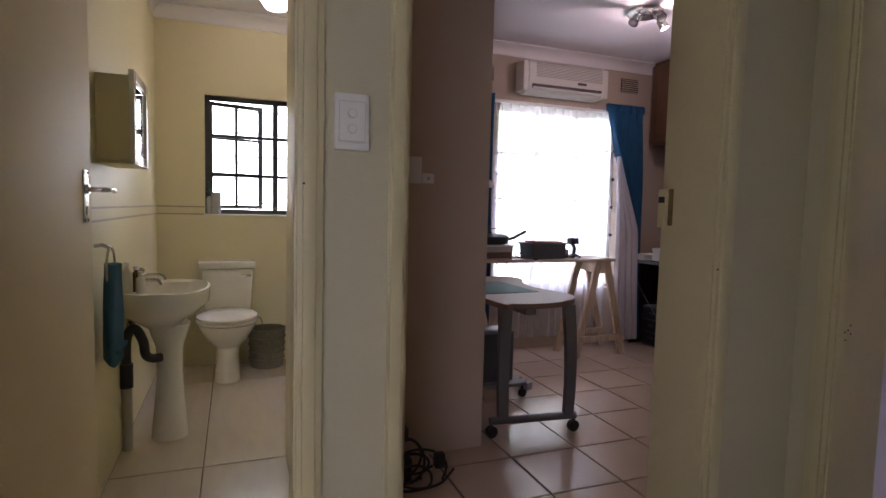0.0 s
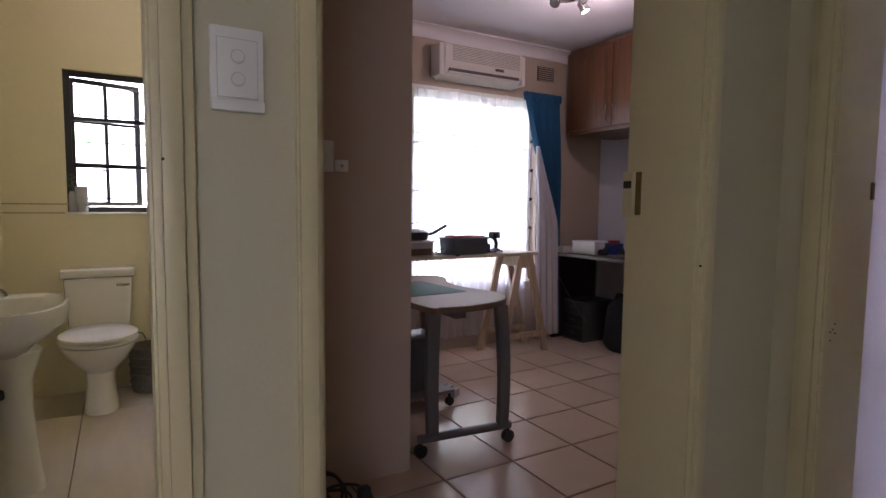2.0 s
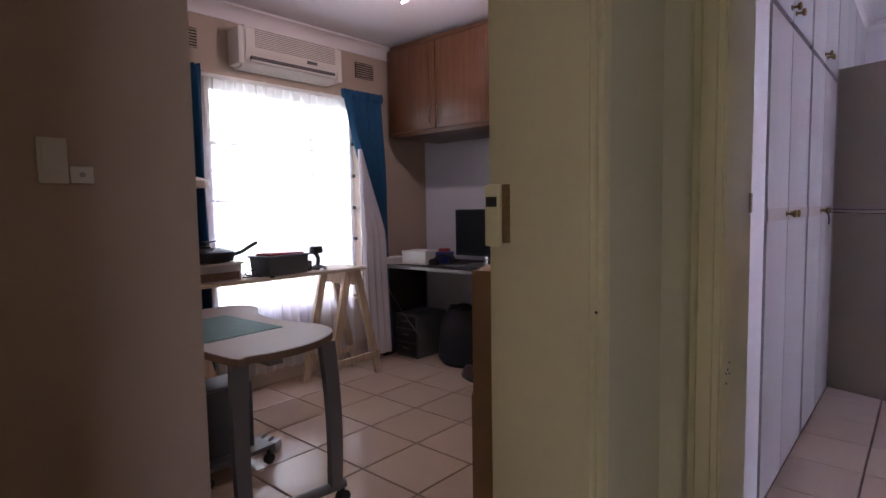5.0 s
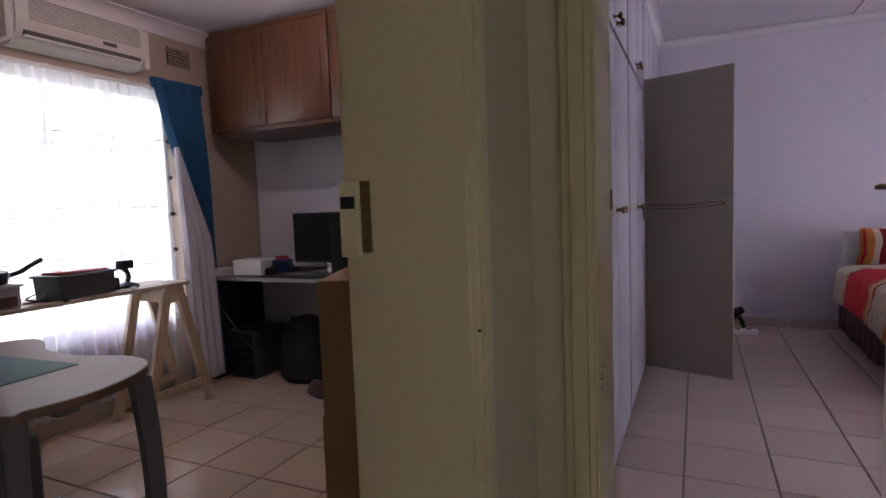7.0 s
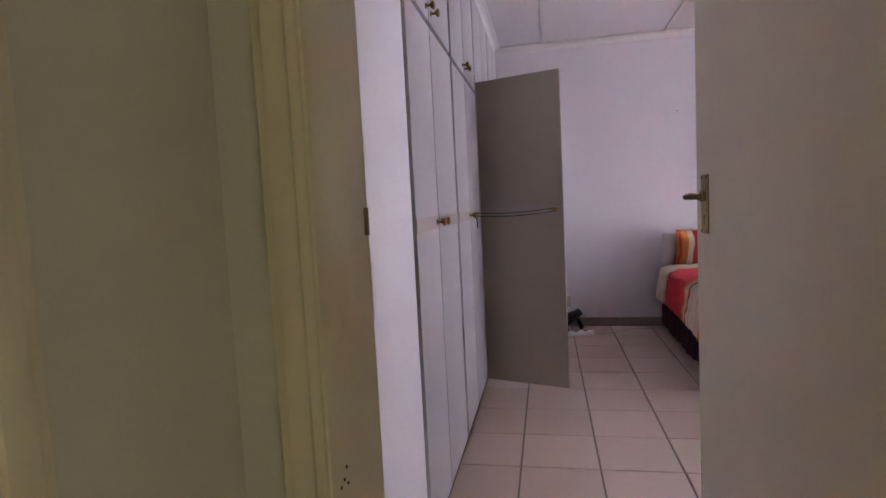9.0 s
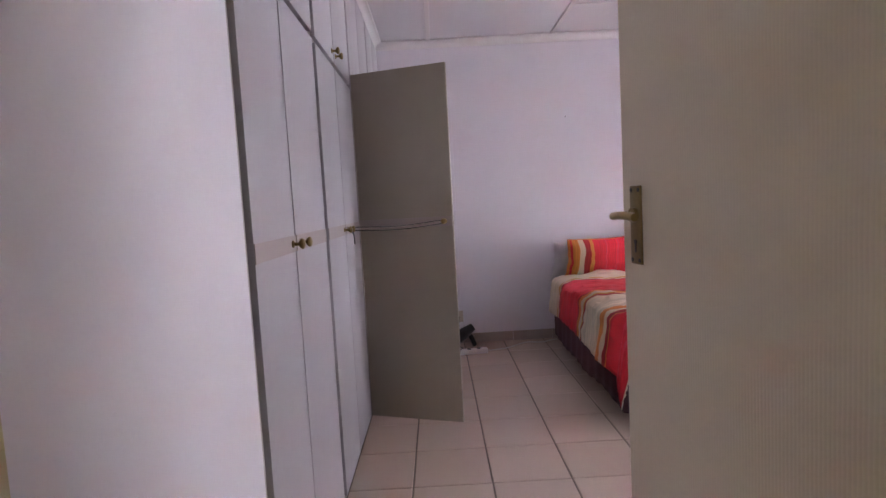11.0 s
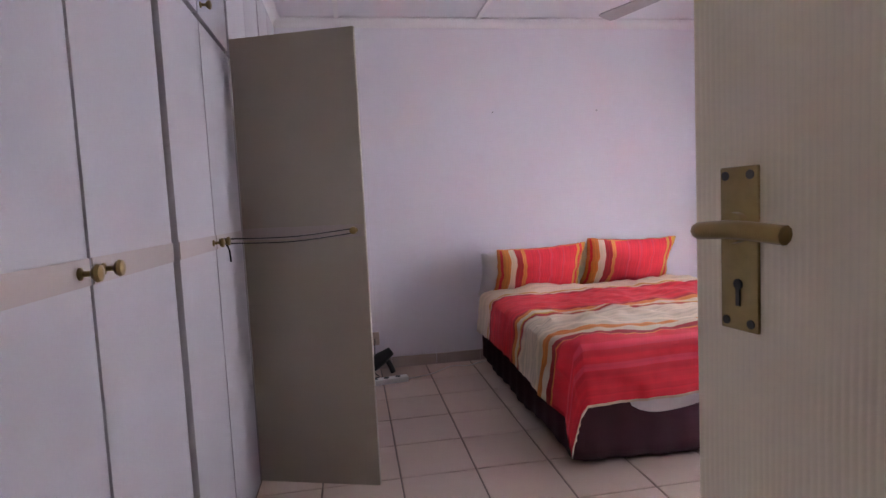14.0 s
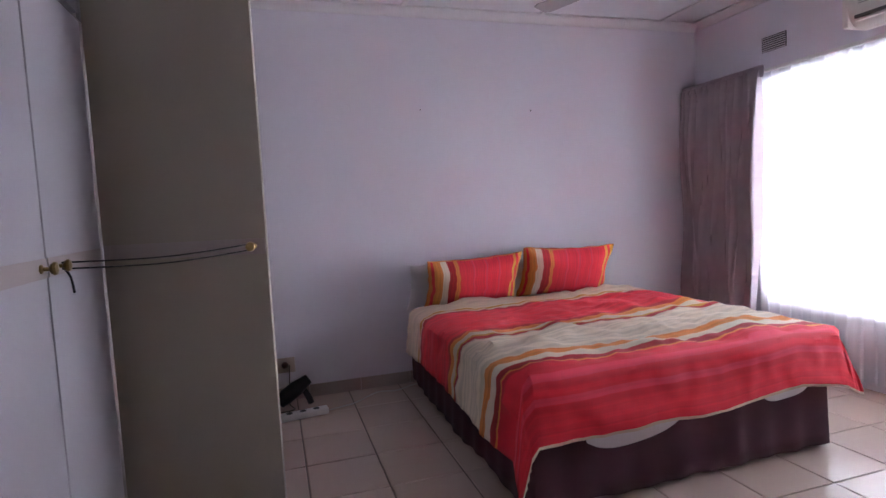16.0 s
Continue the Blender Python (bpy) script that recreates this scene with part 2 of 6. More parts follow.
def put_tube(bm, p, q, r0, r1=None, seg=14, cap=True):
    p, q = Vector(p), Vector(q)
    d = q - p
    m = Matrix.Translation((p + q) / 2) @ d.to_track_quat("Z", "Y").to_matrix().to_4x4()
    bmesh.ops.create_cone(bm, cap_ends=cap, segments=seg, radius1=r0, radius2=r0 if r1 is None else r1, depth=d.length, matrix=m)


def put_lathe(bm, prof, seg=24, at=(0, 0, 0), m=None, sx=1.0, sy=1.0):
    """Turned shape from (radius, height) pairs."""
    m = m or Matrix()
    rings = []
    for r, z in prof:
        ring = []
        for i in range(seg):
            a = 2 * math.pi * i / seg
            ring.append(bm.verts.new(m @ Vector((at[0] + r * sx * math.cos(a), at[1] + r * sy * math.sin(a), at[2] + z))))
        rings.append(ring)
    for a, b in zip(rings, rings[1:]):
        for i in range(seg):
            bm.faces.new((a[i], a[(i + 1) % seg], b[(i + 1) % seg], b[i]))
    bm.faces.new(rings[0][::-1])
    bm.faces.new(rings[-1])


def put_path(bm, pts, r, seg=8):
    """A round rod or cable along points."""
    pts = [Vector(p) for p in pts]
    rings = []
    for i, p in enumerate(pts):
        d = (pts[min(i + 1, len(pts) - 1)] - pts[max(i - 1, 0)]).normalized()
        q = d.to_track_quat("Z", "Y").to_matrix()
        rings.append([bm.verts.new(p + q @ Vector((r * math.cos(2 * math.pi * k / seg), r * math.sin(2 * math.pi * k / seg), 0))) for k in range(seg)])
    for a, b in zip(rings, rings[1:]):
        best = min(range(seg), key=lambda s: (a[0].co - b[s].co).length)
        for k in range(seg):
            bm.faces.new((a[k], a[(k + 1) % seg], b[(k + 1 + best) % seg], b[(k + best) % seg]))
    bm.faces.new(rings[0][::-1])
    bm.faces.new(rings[-1])


def put_prism(bm, outline, z0, z1, m=None, bevel=0.0):
    """A flat outline given a thickness."""
    m = m or Matrix()
    lo = [bm.verts.new(m @ Vector((x, y, z0))) for x, y in outline]
    hi = [bm.verts.new(m @ Vector((x, y, z1))) for x, y in outline]
    n = len(lo)
    bm.faces.new(lo[::-1])
    bm.faces.new(hi)
    for i in range(n):
        bm.faces.new((lo[i], lo[(i + 1) % n], hi[(i + 1) % n], hi[i]))


def smooth_curve(pts, n=8, closed=False):
    """Points along a Catmull-Rom curve."""
    pts = [Vector(p) for p in pts]
    out = []
    k = len(pts)
    for i in range(k if closed else k - 1):
        g = lambda j: pts[j % k] if closed else pts[max(0, min(k - 1, j))]
        a, b, c, d = g(i - 1), g(i), g(i + 1), g(i + 2)
        for s in range(n):
            t = s / n
            out.append(0.5 * ((2 * b) + (c - a) * t + (2 * a - 5 * b + 4 * c - d) * t * t + (3 * b - a - 3 * c + d) * t ** 3))
    if not closed:
        out.append(pts[-1])
    return out


def finish(name, bm, material, smooth=True):
    bmesh.ops.recalc_face_normals(bm, faces=bm.faces)
    me = bpy.data.meshes.new(name)
    bm.to_mesh(me)
    bm.free()
    me.materials.append(material)
    if smooth:
        for p in me.polygons:
            p.use_smooth = True
        me.set_sharp_from_angle(angle=radians(38))
    return new(name, me)


def part(name, bm, material, parent, label=""):
    ob = finish(name, bm, material)
    ob.parent = parent
    if parent.type != "EMPTY":
        ob.matrix_parent_inverse = Matrix()
    return tagged(ob, label)


def thing(name, label, category, at=(0, 0, 0), rz=0, group=""):
    e = new(name)
    e.empty_display_size = 0.1
    e.matrix_basis = pose(*at, 0, 0, rz)
    return tagged(e, label, category, group)


def single(name, bm, material, label, category, group="", kind=""):
    return tagged(finish(name, bm, material), label, category, group, kind)


def boxes(*bs, bevel=0.0):
    bm = bmesh.new()
    for b in bs:
        put_box(bm, *b, bevel)
    return bm


def structure(name, bm, material, label="", smooth=False):
    return tagged(finish(name, bm, material, smooth), label, "", "", "structure")


def wall(name, axis, p0, p1, a0, a1, z1, material, holes=(), label="", z0=0.0):
    """A wall p0..p1 thick along its axis and a0..a1 long, with rectangular holes (from, to, bottom, top)."""
    bm = bmesh.new()

    def slab(u0, u1, w0, w1):
        if u1 - u0 < 1e-4 or w1 - w0 < 1e-4:
            return
        put_box(bm, *((p0, p1, u0, u1) if axis == "x" else (u0, u1, p0, p1)), w0, w1)

    u = a0
    for h0, h1, b, t in sorted(holes):
        slab(u, h0, z0, z1)
        slab(h0, h1, z0, b)
        slab(h0, h1, t, z1)
        u = h1
    slab(u, a1, z0, z1)
    return structure(name, bm, material, label)


# ---- the rooms ----
H1, H2 = 2.42, 2.58
BATH_DOOR, STUDY_DOOR, BED_DOOR = (-0.562, 0.046, 0, 2.06), (0.240, 1.049, 0, 2.06), (0.08, 0.872, 0, 2.06)
# Unseen opening behind the camera, added to let fill light into the passage.
FILL_OPENING = (-1.25, -0.62, 0.0, 2.10)
BATH_WIN, STUDY_WIN, BED_WIN = (-0.27, 0.66, 1.06, 1.87), (1.86, 3.02, 0.50, 1.96), (3.15, 5.28, 0.47, 1.98)

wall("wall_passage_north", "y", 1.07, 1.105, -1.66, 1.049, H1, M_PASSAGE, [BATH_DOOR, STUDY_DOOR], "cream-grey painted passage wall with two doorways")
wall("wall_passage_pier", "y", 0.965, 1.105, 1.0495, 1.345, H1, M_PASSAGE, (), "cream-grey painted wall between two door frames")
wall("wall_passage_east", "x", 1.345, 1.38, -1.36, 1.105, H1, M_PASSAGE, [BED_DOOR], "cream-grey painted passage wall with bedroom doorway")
wall("wall_passage_south", "y", -1.42, -1.36, -1.66, 1.38, H1, M_PASSAGE, [FILL_OPENING])
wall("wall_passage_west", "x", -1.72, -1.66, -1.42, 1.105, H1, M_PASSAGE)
wall("wall_bath_south", "y", 1.105, 1.14, -0.63, 0.13, H1, M_BATH, [BATH_DOOR])
wall("wall_bath_west", "x", -0.63, -0.57, 1.14, 4.05, H1, M_BATH, (), "cream painted bathroom wall")
wall("wall_bath_north", "y", 4.05, 4.17, -0.63, 1.01, H1, M_BATH, [BATH_WIN], "cream painted bathroom wall with steel window")
wall("wall_bath_east_1", "x", 0.13, 0.19, 1.105, 2.44, H1, M_BATH)
wall("wall_bath_inner", "y", 2.38, 2.44, 0.19, 1.01, H1, M_BATH)
wall("wall_bath_east_2", "x", 0.90, 0.965, 2.44, 4.05, H1, M_BATH)
wall("wall_study_south_1", "y", 1.105, 1.14, 0.19, 2.28, H1, M_STUDY, [STUDY_DOOR])
wall("wall_study_nook_west", "x", 0.19, 0.25, 1.14, 2.38, H1, M_STUDY)
wall("wall_study_nook_north", "y", 2.25, 2.38, 0.25, 1.02, H1, M_STUDY, (), "taupe-brown painted wall with light switch")
wall("wall_study_west", "x", 0.97, 1.02, 2.38, 3.86, H1, M_STUDY)
wall("wall_study_north", "y", 3.86, 4.05, 1.01, 3.81, H1, M_STUDY, [STUDY_WIN], "taupe painted study wall with curtained window")
wall("wall_study_east", "x", 3.755, 3.81, 1.53, 3.86, H1, M_PALE, (), "pale lilac-white study wall behind desk")
wall("wall_study_step", "x", 2.25, 2.28, 1.14, 1.53, H1, M_STUDY)
wall("wall_study_south_2", "y", 1.50, 1.53, 2.28, 3.81, H1, M_STUDY)
wall("wall_bedroom_west", "x", 1.38, 1.528, -2.88, 1.105, H2, M_BED, [BED_DOOR])
wall("wall_bedroom_stub", "y", 1.0, 1.105, 1.5282, 2.41, H2, M_BED, (), "white painted wall beside the wardrobe")
wall("wall_bedroom_north", "y", 1.45, 1.495, 2.41, 5.99, H2, M_BED)
wall("wall_bedroom_east", "x", 5.93, 5.99, -2.88, 1.45, H2, M_BED, (), "plain white bedroom wall behind the bed")
wall("wall_bedroom_south", "y", -3.08, -2.88, 1.38, 5.99, H2, M_BED, [BED_WIN], "white bedroom wall with wide window")

structure("ceiling_passage", boxes((-1.72, 1.38, -1.42, 1.105, H1, H1 + 0.1)), M_CEIL)
structure("ceiling_bath", boxes((-0.63, 1.01, 1.105, 4.17, H1 + 0.001, H1 + 0.11)), M_CEIL, "pale painted ceiling")
structure("ceiling_study", boxes((0.19, 3.81, 1.105, 4.05, H1 + 0.003, H1 + 0.12)), M_CEIL, "white painted ceiling")
structure("ceiling_bedroom", boxes((1.38, 5.99, -3.08, 1.68, H2, H2 + 0.1)), M_CEIL, "white ceiling boards with cover strips")


def cornice(name, p, q, inward, h, size=0.085):
    """Coved cornice from p to q under a ceiling at h; inward is the unit step into the room."""
    p, q, n = Vector((*p, 0)), Vector((*q, 0)), Vector((*inward, 0))
    prof = [(0.0, -size), (0.012, -size)]
    prof += [(0.012 + (size - 0.012) * (1 - math.cos(a)), -size + (size - 0.012) * math.sin(a)) for a in [math.pi / 2 * i / 6 for i in range(7)]]
    prof += [(size, 0.0), (0.0, 0.0)]
    bm = bmesh.new()
    ends = [[bm.verts.new(e + n * u + Vector((0, 0, h + w - 0.001))) for u, w in prof] for e in (p, q)]
    k = len(prof)
    for i in range(k):
        bm.faces.new((ends[0][i], ends[0][(i + 1) % k], ends[1][(i + 1) % k], ends[1][i]))
    bm.faces.new(ends[0])
    bm.faces.new(ends[1][::-1])
    structure(name, bm, M_CORN, "", True)


cornice("trim_cornice_1", (1.07, 3.86), (3.755, 3.86), (0, -1), H1)
cornice("trim_cornice_2", (3.755, 3.775), (3.755, 1.53), (-1, 0), H1)
cornice("trim_cornice_3", (-0.57, 4.05), (0.90, 4.05), (0, -1), H1)
cornice("trim_cornice_4", (-0.57, 1.19), (-0.57, 3.965), (1, 0), H1)
cornice("trim_cornice_5", (5.93, -2.88), (5.93, 1.45), (-1, 0), H2, 0.06)
cornice("trim_cornice_6", (1.50, -2.88), (5.87, -2.88), (0, 1), H2, 0.06)
cornice("trim_cornice_7", (1.02, 2.25), (1.02, 3.775), (1, 0), H1)
cornice("trim_cornice_8", (2.34, 1.018), (5.87, 1.018), (0, -1), H2, 0.06)
for i, y in enumerate((0.57, -0.46, -1.49, -2.52)):
    structure("trim_ceiling_strip_%d" % (i + 1), boxes((1.5, 5.87, y - 0.018, y + 0.018, H2 - 0.012, H2 - 0.001), bevel=0.003), M_CORN)
for i, x in enumerate((5.22, 3.2)):
    structure("trim_ceiling_cross_%d" % (i + 1), boxes((x - 0.018, x + 0.018, -1.47, -0.48, H2 - 0.011, H2 - 0.002), bevel=0.003), M_CORN)

structure("floor_study", boxes((0.19, 3.81, 1.12, 4.05, -0.12, -0.006)), M_GROUT_D, "brown-beige ceramic tiles with dark joints")
structure("floor_bath", boxes((-0.63, 0.13, 1.10, 2.44, -0.13, -0.005), (-0.63, 1.01, 2.44, 4.17, -0.13, -0.005)), M_GROUT_L, "glossy cream bathroom floor tiles")
structure("floor_bedroom", boxes((1.38, 5.99, -3.08, 1.68, -0.14, -0.006)), M_GROUT_L, "pink-beige ceramic floor tiles")
structure("floor_passage", boxes((-1.72, 1.38, -1.42, 1.10, -0.15, -0.006)), M_GROUT_L, "beige ceramic passage tiles")
structure("ground", boxes((-60, 60, -60, 60, -0.30, -0.20)), mat("lawn", (0.10, 0.14, 0.06), 0.9, var=0.3, scale=2))


# ---- door frames ----
def door_frame(name, axis, a0, a1, top, front, back, label, front_b=None):
    """Lining and stepped mouldings round a doorway, cut through a wall from front to back."""
    e = tagged(new(name), label, "", "", "structure")
    s = 1 if back > front else -1
    w = 0.021

    def add(bm, u0, u1, d0, d1, z0, z1, b):
        put_box(bm, *((u0, u1, min(d0, d1), max(d0, d1)) if axis == "y" else (min(d0, d1), max(d0, d1), u0, u1)), z0, z1, b)

    front_b = front if front_b is None else front_b
    for u0, u1, near in ((a0 - w, a0, front), (a1, a1 + w, front_b)):
        bm = bmesh.new()
        add(bm, u0, u1, near - 0.004 * s, back + 0.004 * s, 0, top - 0.001, 0.003)
        part("jamb", bm, M_FRAME, e)
    bm = bmesh.new()
    add(bm, a0 - w, a1 + w, front - 0.004 * s, back + 0.004 * s, top, top + w - 0.001, 0.003)
    part("head", bm, M_FRAME, e)
    for side, sg in ((front, -s), (back, s)):
        for u0, u1, near in ((a0 - 0.042, a0 - 0.004, front), (a1 + 0.004, a1 + 0.058, front_b)):
            face = near if sg == -s else side
            bm = bmesh.new()
            add(bm, u0, u1, face - sg * 0.002, face + sg * 0.012, 0, top + 0.05, 0.005)
            mid = (u0 + u1) / 2
            if sg == -s:
                add(bm, mid - 0.016, mid + 0.012, face + sg * 0.010, face + sg * 0.020, 0, top + 0.04, 0.006)
            part("architrave", bm, M_FRAME, e)
        bm = bmesh.new()
        add(bm, a0 - 0.003, a1 + 0.003, side - sg * 0.002, side + sg * 0.012, top + 0.004, top + 0.05, 0.005)
        part("architrave_head", bm, M_FRAME, e)
    return e


fr_study = door_frame("door_frame_1", "y", 0.262, 1.028, 2.04, 1.07, 1.14, "cream painted door frame with brass strike plate", 0.965)
fr_bath = door_frame("door_frame_2", "y", -0.54, 0.025, 2.04, 1.07, 1.14, "cream painted bathroom door frame")
fr_bed = door_frame("door_frame_3", "x", 0.102, 0.850, 2.04, 1.345, 1.528, "cream painted bedroom door frame with screw holes")
part("strike_plate", boxes((1.016, 1.030, 1.121, 1.150, 1.097, 1.203), bevel=0.003), M_FRAME, fr_study, "painted strike plate lip")
part("strike_slot", boxes((1.0145, 1.018, 1.124, 1.146, 1.165, 1.182)), M_BLACK, fr_study, "dark latch hole")
part("strike_rim", boxes((1.025, 1.0305, 1.105, 1.1205, 1.103, 1.203), bevel=0.002), M_TARN, fr_study, "worn brass strike plate")
part("strike_plate", boxes((1.512, 1.528, 0.8475, 0.8515, 1.145, 1.185), bevel=0.001), M_TARN, fr_bed, "brass strike plate")
for du, z in ((0.0, 0.845), (0.011, 0.85), (0.022, 0.84), (0.003, 0.825), (0.02, 0.862)):
    bm = bmesh.new()
    put_tube(bm, (1.365 + du, 0.8485, z), (1.365 + du, 0.8515, z), 0.0022, seg=8)
    part("screw_hole", bm, M_BLACK, fr_bed)
for fr, x, y, z in ((fr_bath, 0.042, 1.0485, 1.178), (fr_study, 1.036, 0.9505, 1.00), (fr_study, 0.247, 1.0565, 1.03)):
    bm = bmesh.new()
    put_tube(bm, (x, y, z), (x, y + 0.004, z), 0.0022, seg=8)
    part("screw_hole", bm, M_BLACK, fr)


# ---- doors ----
def lever(parent, m, brass, side=-1, z=1.12, u=0.0):
    """Lock plate with a lever; m carries the leaf's frame: x along the leaf, y out of its face."""
    mt = M_BRASS if brass else M_CHROME
    bm = bmesh.new()
    put_box(bm, u - 0.021, u + 0.021, 0, 0.004, z - 0.095, z + 0.055, 0.0015)
    bmesh.ops.transform(bm, matrix=m, verts=bm.verts)
    plate = part("lock_plate", bm, mt, parent, "aged brass lock plate" if brass else "steel lock plate")
    bm = bmesh.new()
    pts = smooth_curve([(u, 0.004, z), (u, 0.035, z), (u + side * 0.008, 0.052, z), (u + side * 0.05, 0.055, z + 0.002), (u + side * 0.092, 0.052, z - 0.001)], 6)
    put_path(bm, pts, 0.0076, 10)
    bmesh.ops.transform(bm, matrix=m, verts=bm.verts)
    part("lever_handle", bm, mt, parent)
    bm = bmesh.new()
    put_tube(bm, (u, 0.0035, z), (u, 0.012, z), 0.014)
    bmesh.ops.transform(bm, matrix=m, verts=bm.verts)
    part("rosette", bm, mt, plate)
    bm = bmesh.new()
    put_tube(bm, (u, 0.004, z - 0.052), (u, 0.0055, z - 0.052), 0.0048)
    put_box(bm, u - 0.0022, u + 0.0022, 0.004, 0.0055, z - 0.072, z - 0.052)
    bmesh.ops.transform(bm, matrix=m, verts=bm.verts)
    part("keyhole", bm, M_BLACK, plate, "dark keyhole")
    for du, dz in ((-0.014, 0.047), (0.014, 0.047), (-0.014, -0.087), (0.014, -0.087)):
        bm = bmesh.new()
        put_tube(bm, (u + du, 0.0035, z + dz), (u + du, 0.0052, z + dz), 0.0042, seg=10)
        bmesh.ops.transform(bm, matrix=m, verts=bm.verts)
        part("screw", bm, M_STEELD, plate)


def door(name, hinge, free, width, face_material, brass, label, flip=1, handle_side=-1, hz=1.12):
    """A hung leaf from its hinge towards a point; its far side carries a lever too."""
    d = Vector((free[0] - hinge[0], free[1] - hinge[1], 0)).normalized()
    n = Vector((-d.y, d.x, 0)) * flip
    m = Matrix(((d.x, n.x, 0, hinge[0]), (d.y, n.y, 0, hinge[1]), (0, 0, 1, 0), (0, 0, 0, 1)))
    e = tagged(new(name), label, "door", "", "structure")
    bm = bmesh.new()
    put_box(bm, 0.0, width, -0.04, 0.0, 0.012, 2.03, 0.003)
    bmesh.ops.transform(bm, matrix=m, verts=bm.verts)
    part("leaf", bm, face_material, e)
    lever(e, m, brass, handle_side, hz, width - 0.058)
    back = m @ Matrix(((1, 0, 0, 0), (0, -1, 0, -0.04), (0, 0, 1, 0), (0, 0, 0, 1)))
    lever(e, back, brass, handle_side, hz, width - 0.058)
    for z in (0.25, 1.75):
        bm = bmesh.new()
        put_tube(bm, (-0.004, 0.002, z - 0.05), (-0.004, 0.002, z + 0.05), 0.006)
        bmesh.ops.transform(bm, matrix=m, verts=bm.verts)
        part("hinge", bm, M_BRASS, e)
    return e


door("door_1", (1.535, 0.108), (2.31, 0.202), 0.78, M_DOORW, True, "cream painted bedroom door standing open, brass lever", 1, -1, 1.172)
door("door_2", (-0.525, 1.16), (-0.480, 1.80), 0.655, M_DOOR, False, "cream painted bathroom door standing open, steel lever", -1, 1, 1.165)
door("door_3", (0.296, 1.16), (0.318, 1.86), 0.70, M_DOOR, True, "cream painted study door folded back, brass lever", -1, -1, 1.15)


# ---- outside the windows ----
M_OUT_N = glow("bright_garden", (0.62, 0.80, 0.50), (1.0, 1.0, 0.96), 10.0, 1.3)
M_OUT_N2 = glow("brighter_garden", (0.62, 0.80, 0.50), (1.0, 1.0, 0.96), 8.0, 1.3)
M_SKY_FILL = glow("sky_fill_glow", (0.62, 0.78, 1.0), (0.80, 0.90, 1.0), 38.0, 0.2)
M_OUT_S = glow("bright_yard", (0.72, 0.80, 0.76), (1.0, 1.0, 1.0), 40.0, 1.1)
structure("backdrop_north", boxes((-6, 1.2, 7.0, 7.05, -0.2, 5.5)), M_OUT_N)
structure("backdrop_north_east", boxes((1.2, 9, 7.0, 7.05, -0.2, 5.5)), M_OUT_N2)
# Unseen glowing sheet, added to throw bluish light onto the study floor.
structure("backdrop_sky_fill", boxes((-3, 9, 7.0, 7.05, 5.5, 13.0)), M_SKY_FILL)
# Unseen glowing sheet beyond the added opening; it only brightens the passage.
structure("backdrop_passage_fill", boxes((-4.0, 1.2, -4.6, -4.55, -0.2, 4.0)), glow("passage_fill_glow", (0.70, 0.80, 0.62), (1.0, 1.0, 0.96), 4.6, 1.3))
lat = thing("lattice_screen", "grey lattice screen under the porch roof outside", "screen")
part("head_beam", boxes((2.4, 8.4, -4.90, -4.80, 2.20, 2.75)), M_STEELW, lat, "grey porch beam")
for k in range(5):
    part("rail", boxes((2.4, 8.4, -4.87, -4.83, 1.62 + 0.125 * k, 1.665 + 0.125 * k)), M_STEELW, lat)
for k in range(30):
    part("slat", boxes((2.5 + 0.2 * k, 2.55 + 0.2 * k, -4.83, -4.80, 1.60, 2.20)), M_STEELW, lat)
for x in (2.42, 8.38):
    part("post", boxes((x - 0.05, x + 0.05, -4.90, -4.80, -0.2, 2.20)), M_STEELW, lat)
structure("backdrop_south", boxes((1.3, 11, -6.6, -6.55, -0.2, 5.5)), M_OUT_S)


# ---- cloth helpers ----
def pleated(x0, x1, y, z0, z1, folds, depth, gather=0.0, nz=14, jitter=0.3, seed=3, taper=None):
    """Hanging cloth with folds along x."""
    rnd = random.Random(seed)
    bm = bmesh.new()
    nx = folds * 8
    ph = [rnd.uniform(0.7, 1.3) for _ in range(folds + 1)]
    rows = []
    for j in range(nz + 1):
        t = j / nz
        z = z1 + (z0 - z1) * t
        row = []
        for i in range(nx + 1):
            s = i / nx
            k = min(int(s * folds), folds - 1)
            a = depth * ph[k] * (1 - gather * max(0, 1 - t * 6))
            xx = x0 + (x1 - x0) * s
            if taper:
                xx = taper(s, t)
            yy = y + a * math.cos(2 * math.pi * s * folds + 0.5 * math.sin(3 * t + k)) * (0.75 + 0.25 * math.sin(5 * t + 2 * k))
            yy += jitter * depth * noise.noise(Vector((xx * 9, z * 1.6, seed)))
            row.append(bm.verts.new((xx, yy, z)))
        rows.append(row)
    for a, b in zip(rows, rows[1:]):
        for i in range(nx):
            bm.faces.new((a[i], a[i + 1], b[i + 1], b[i]))
    return bm


def soft(ob, thick):
    md = ob.modifiers.new("thickness", "SOLIDIFY")
    md.thickness = thick
    return ob


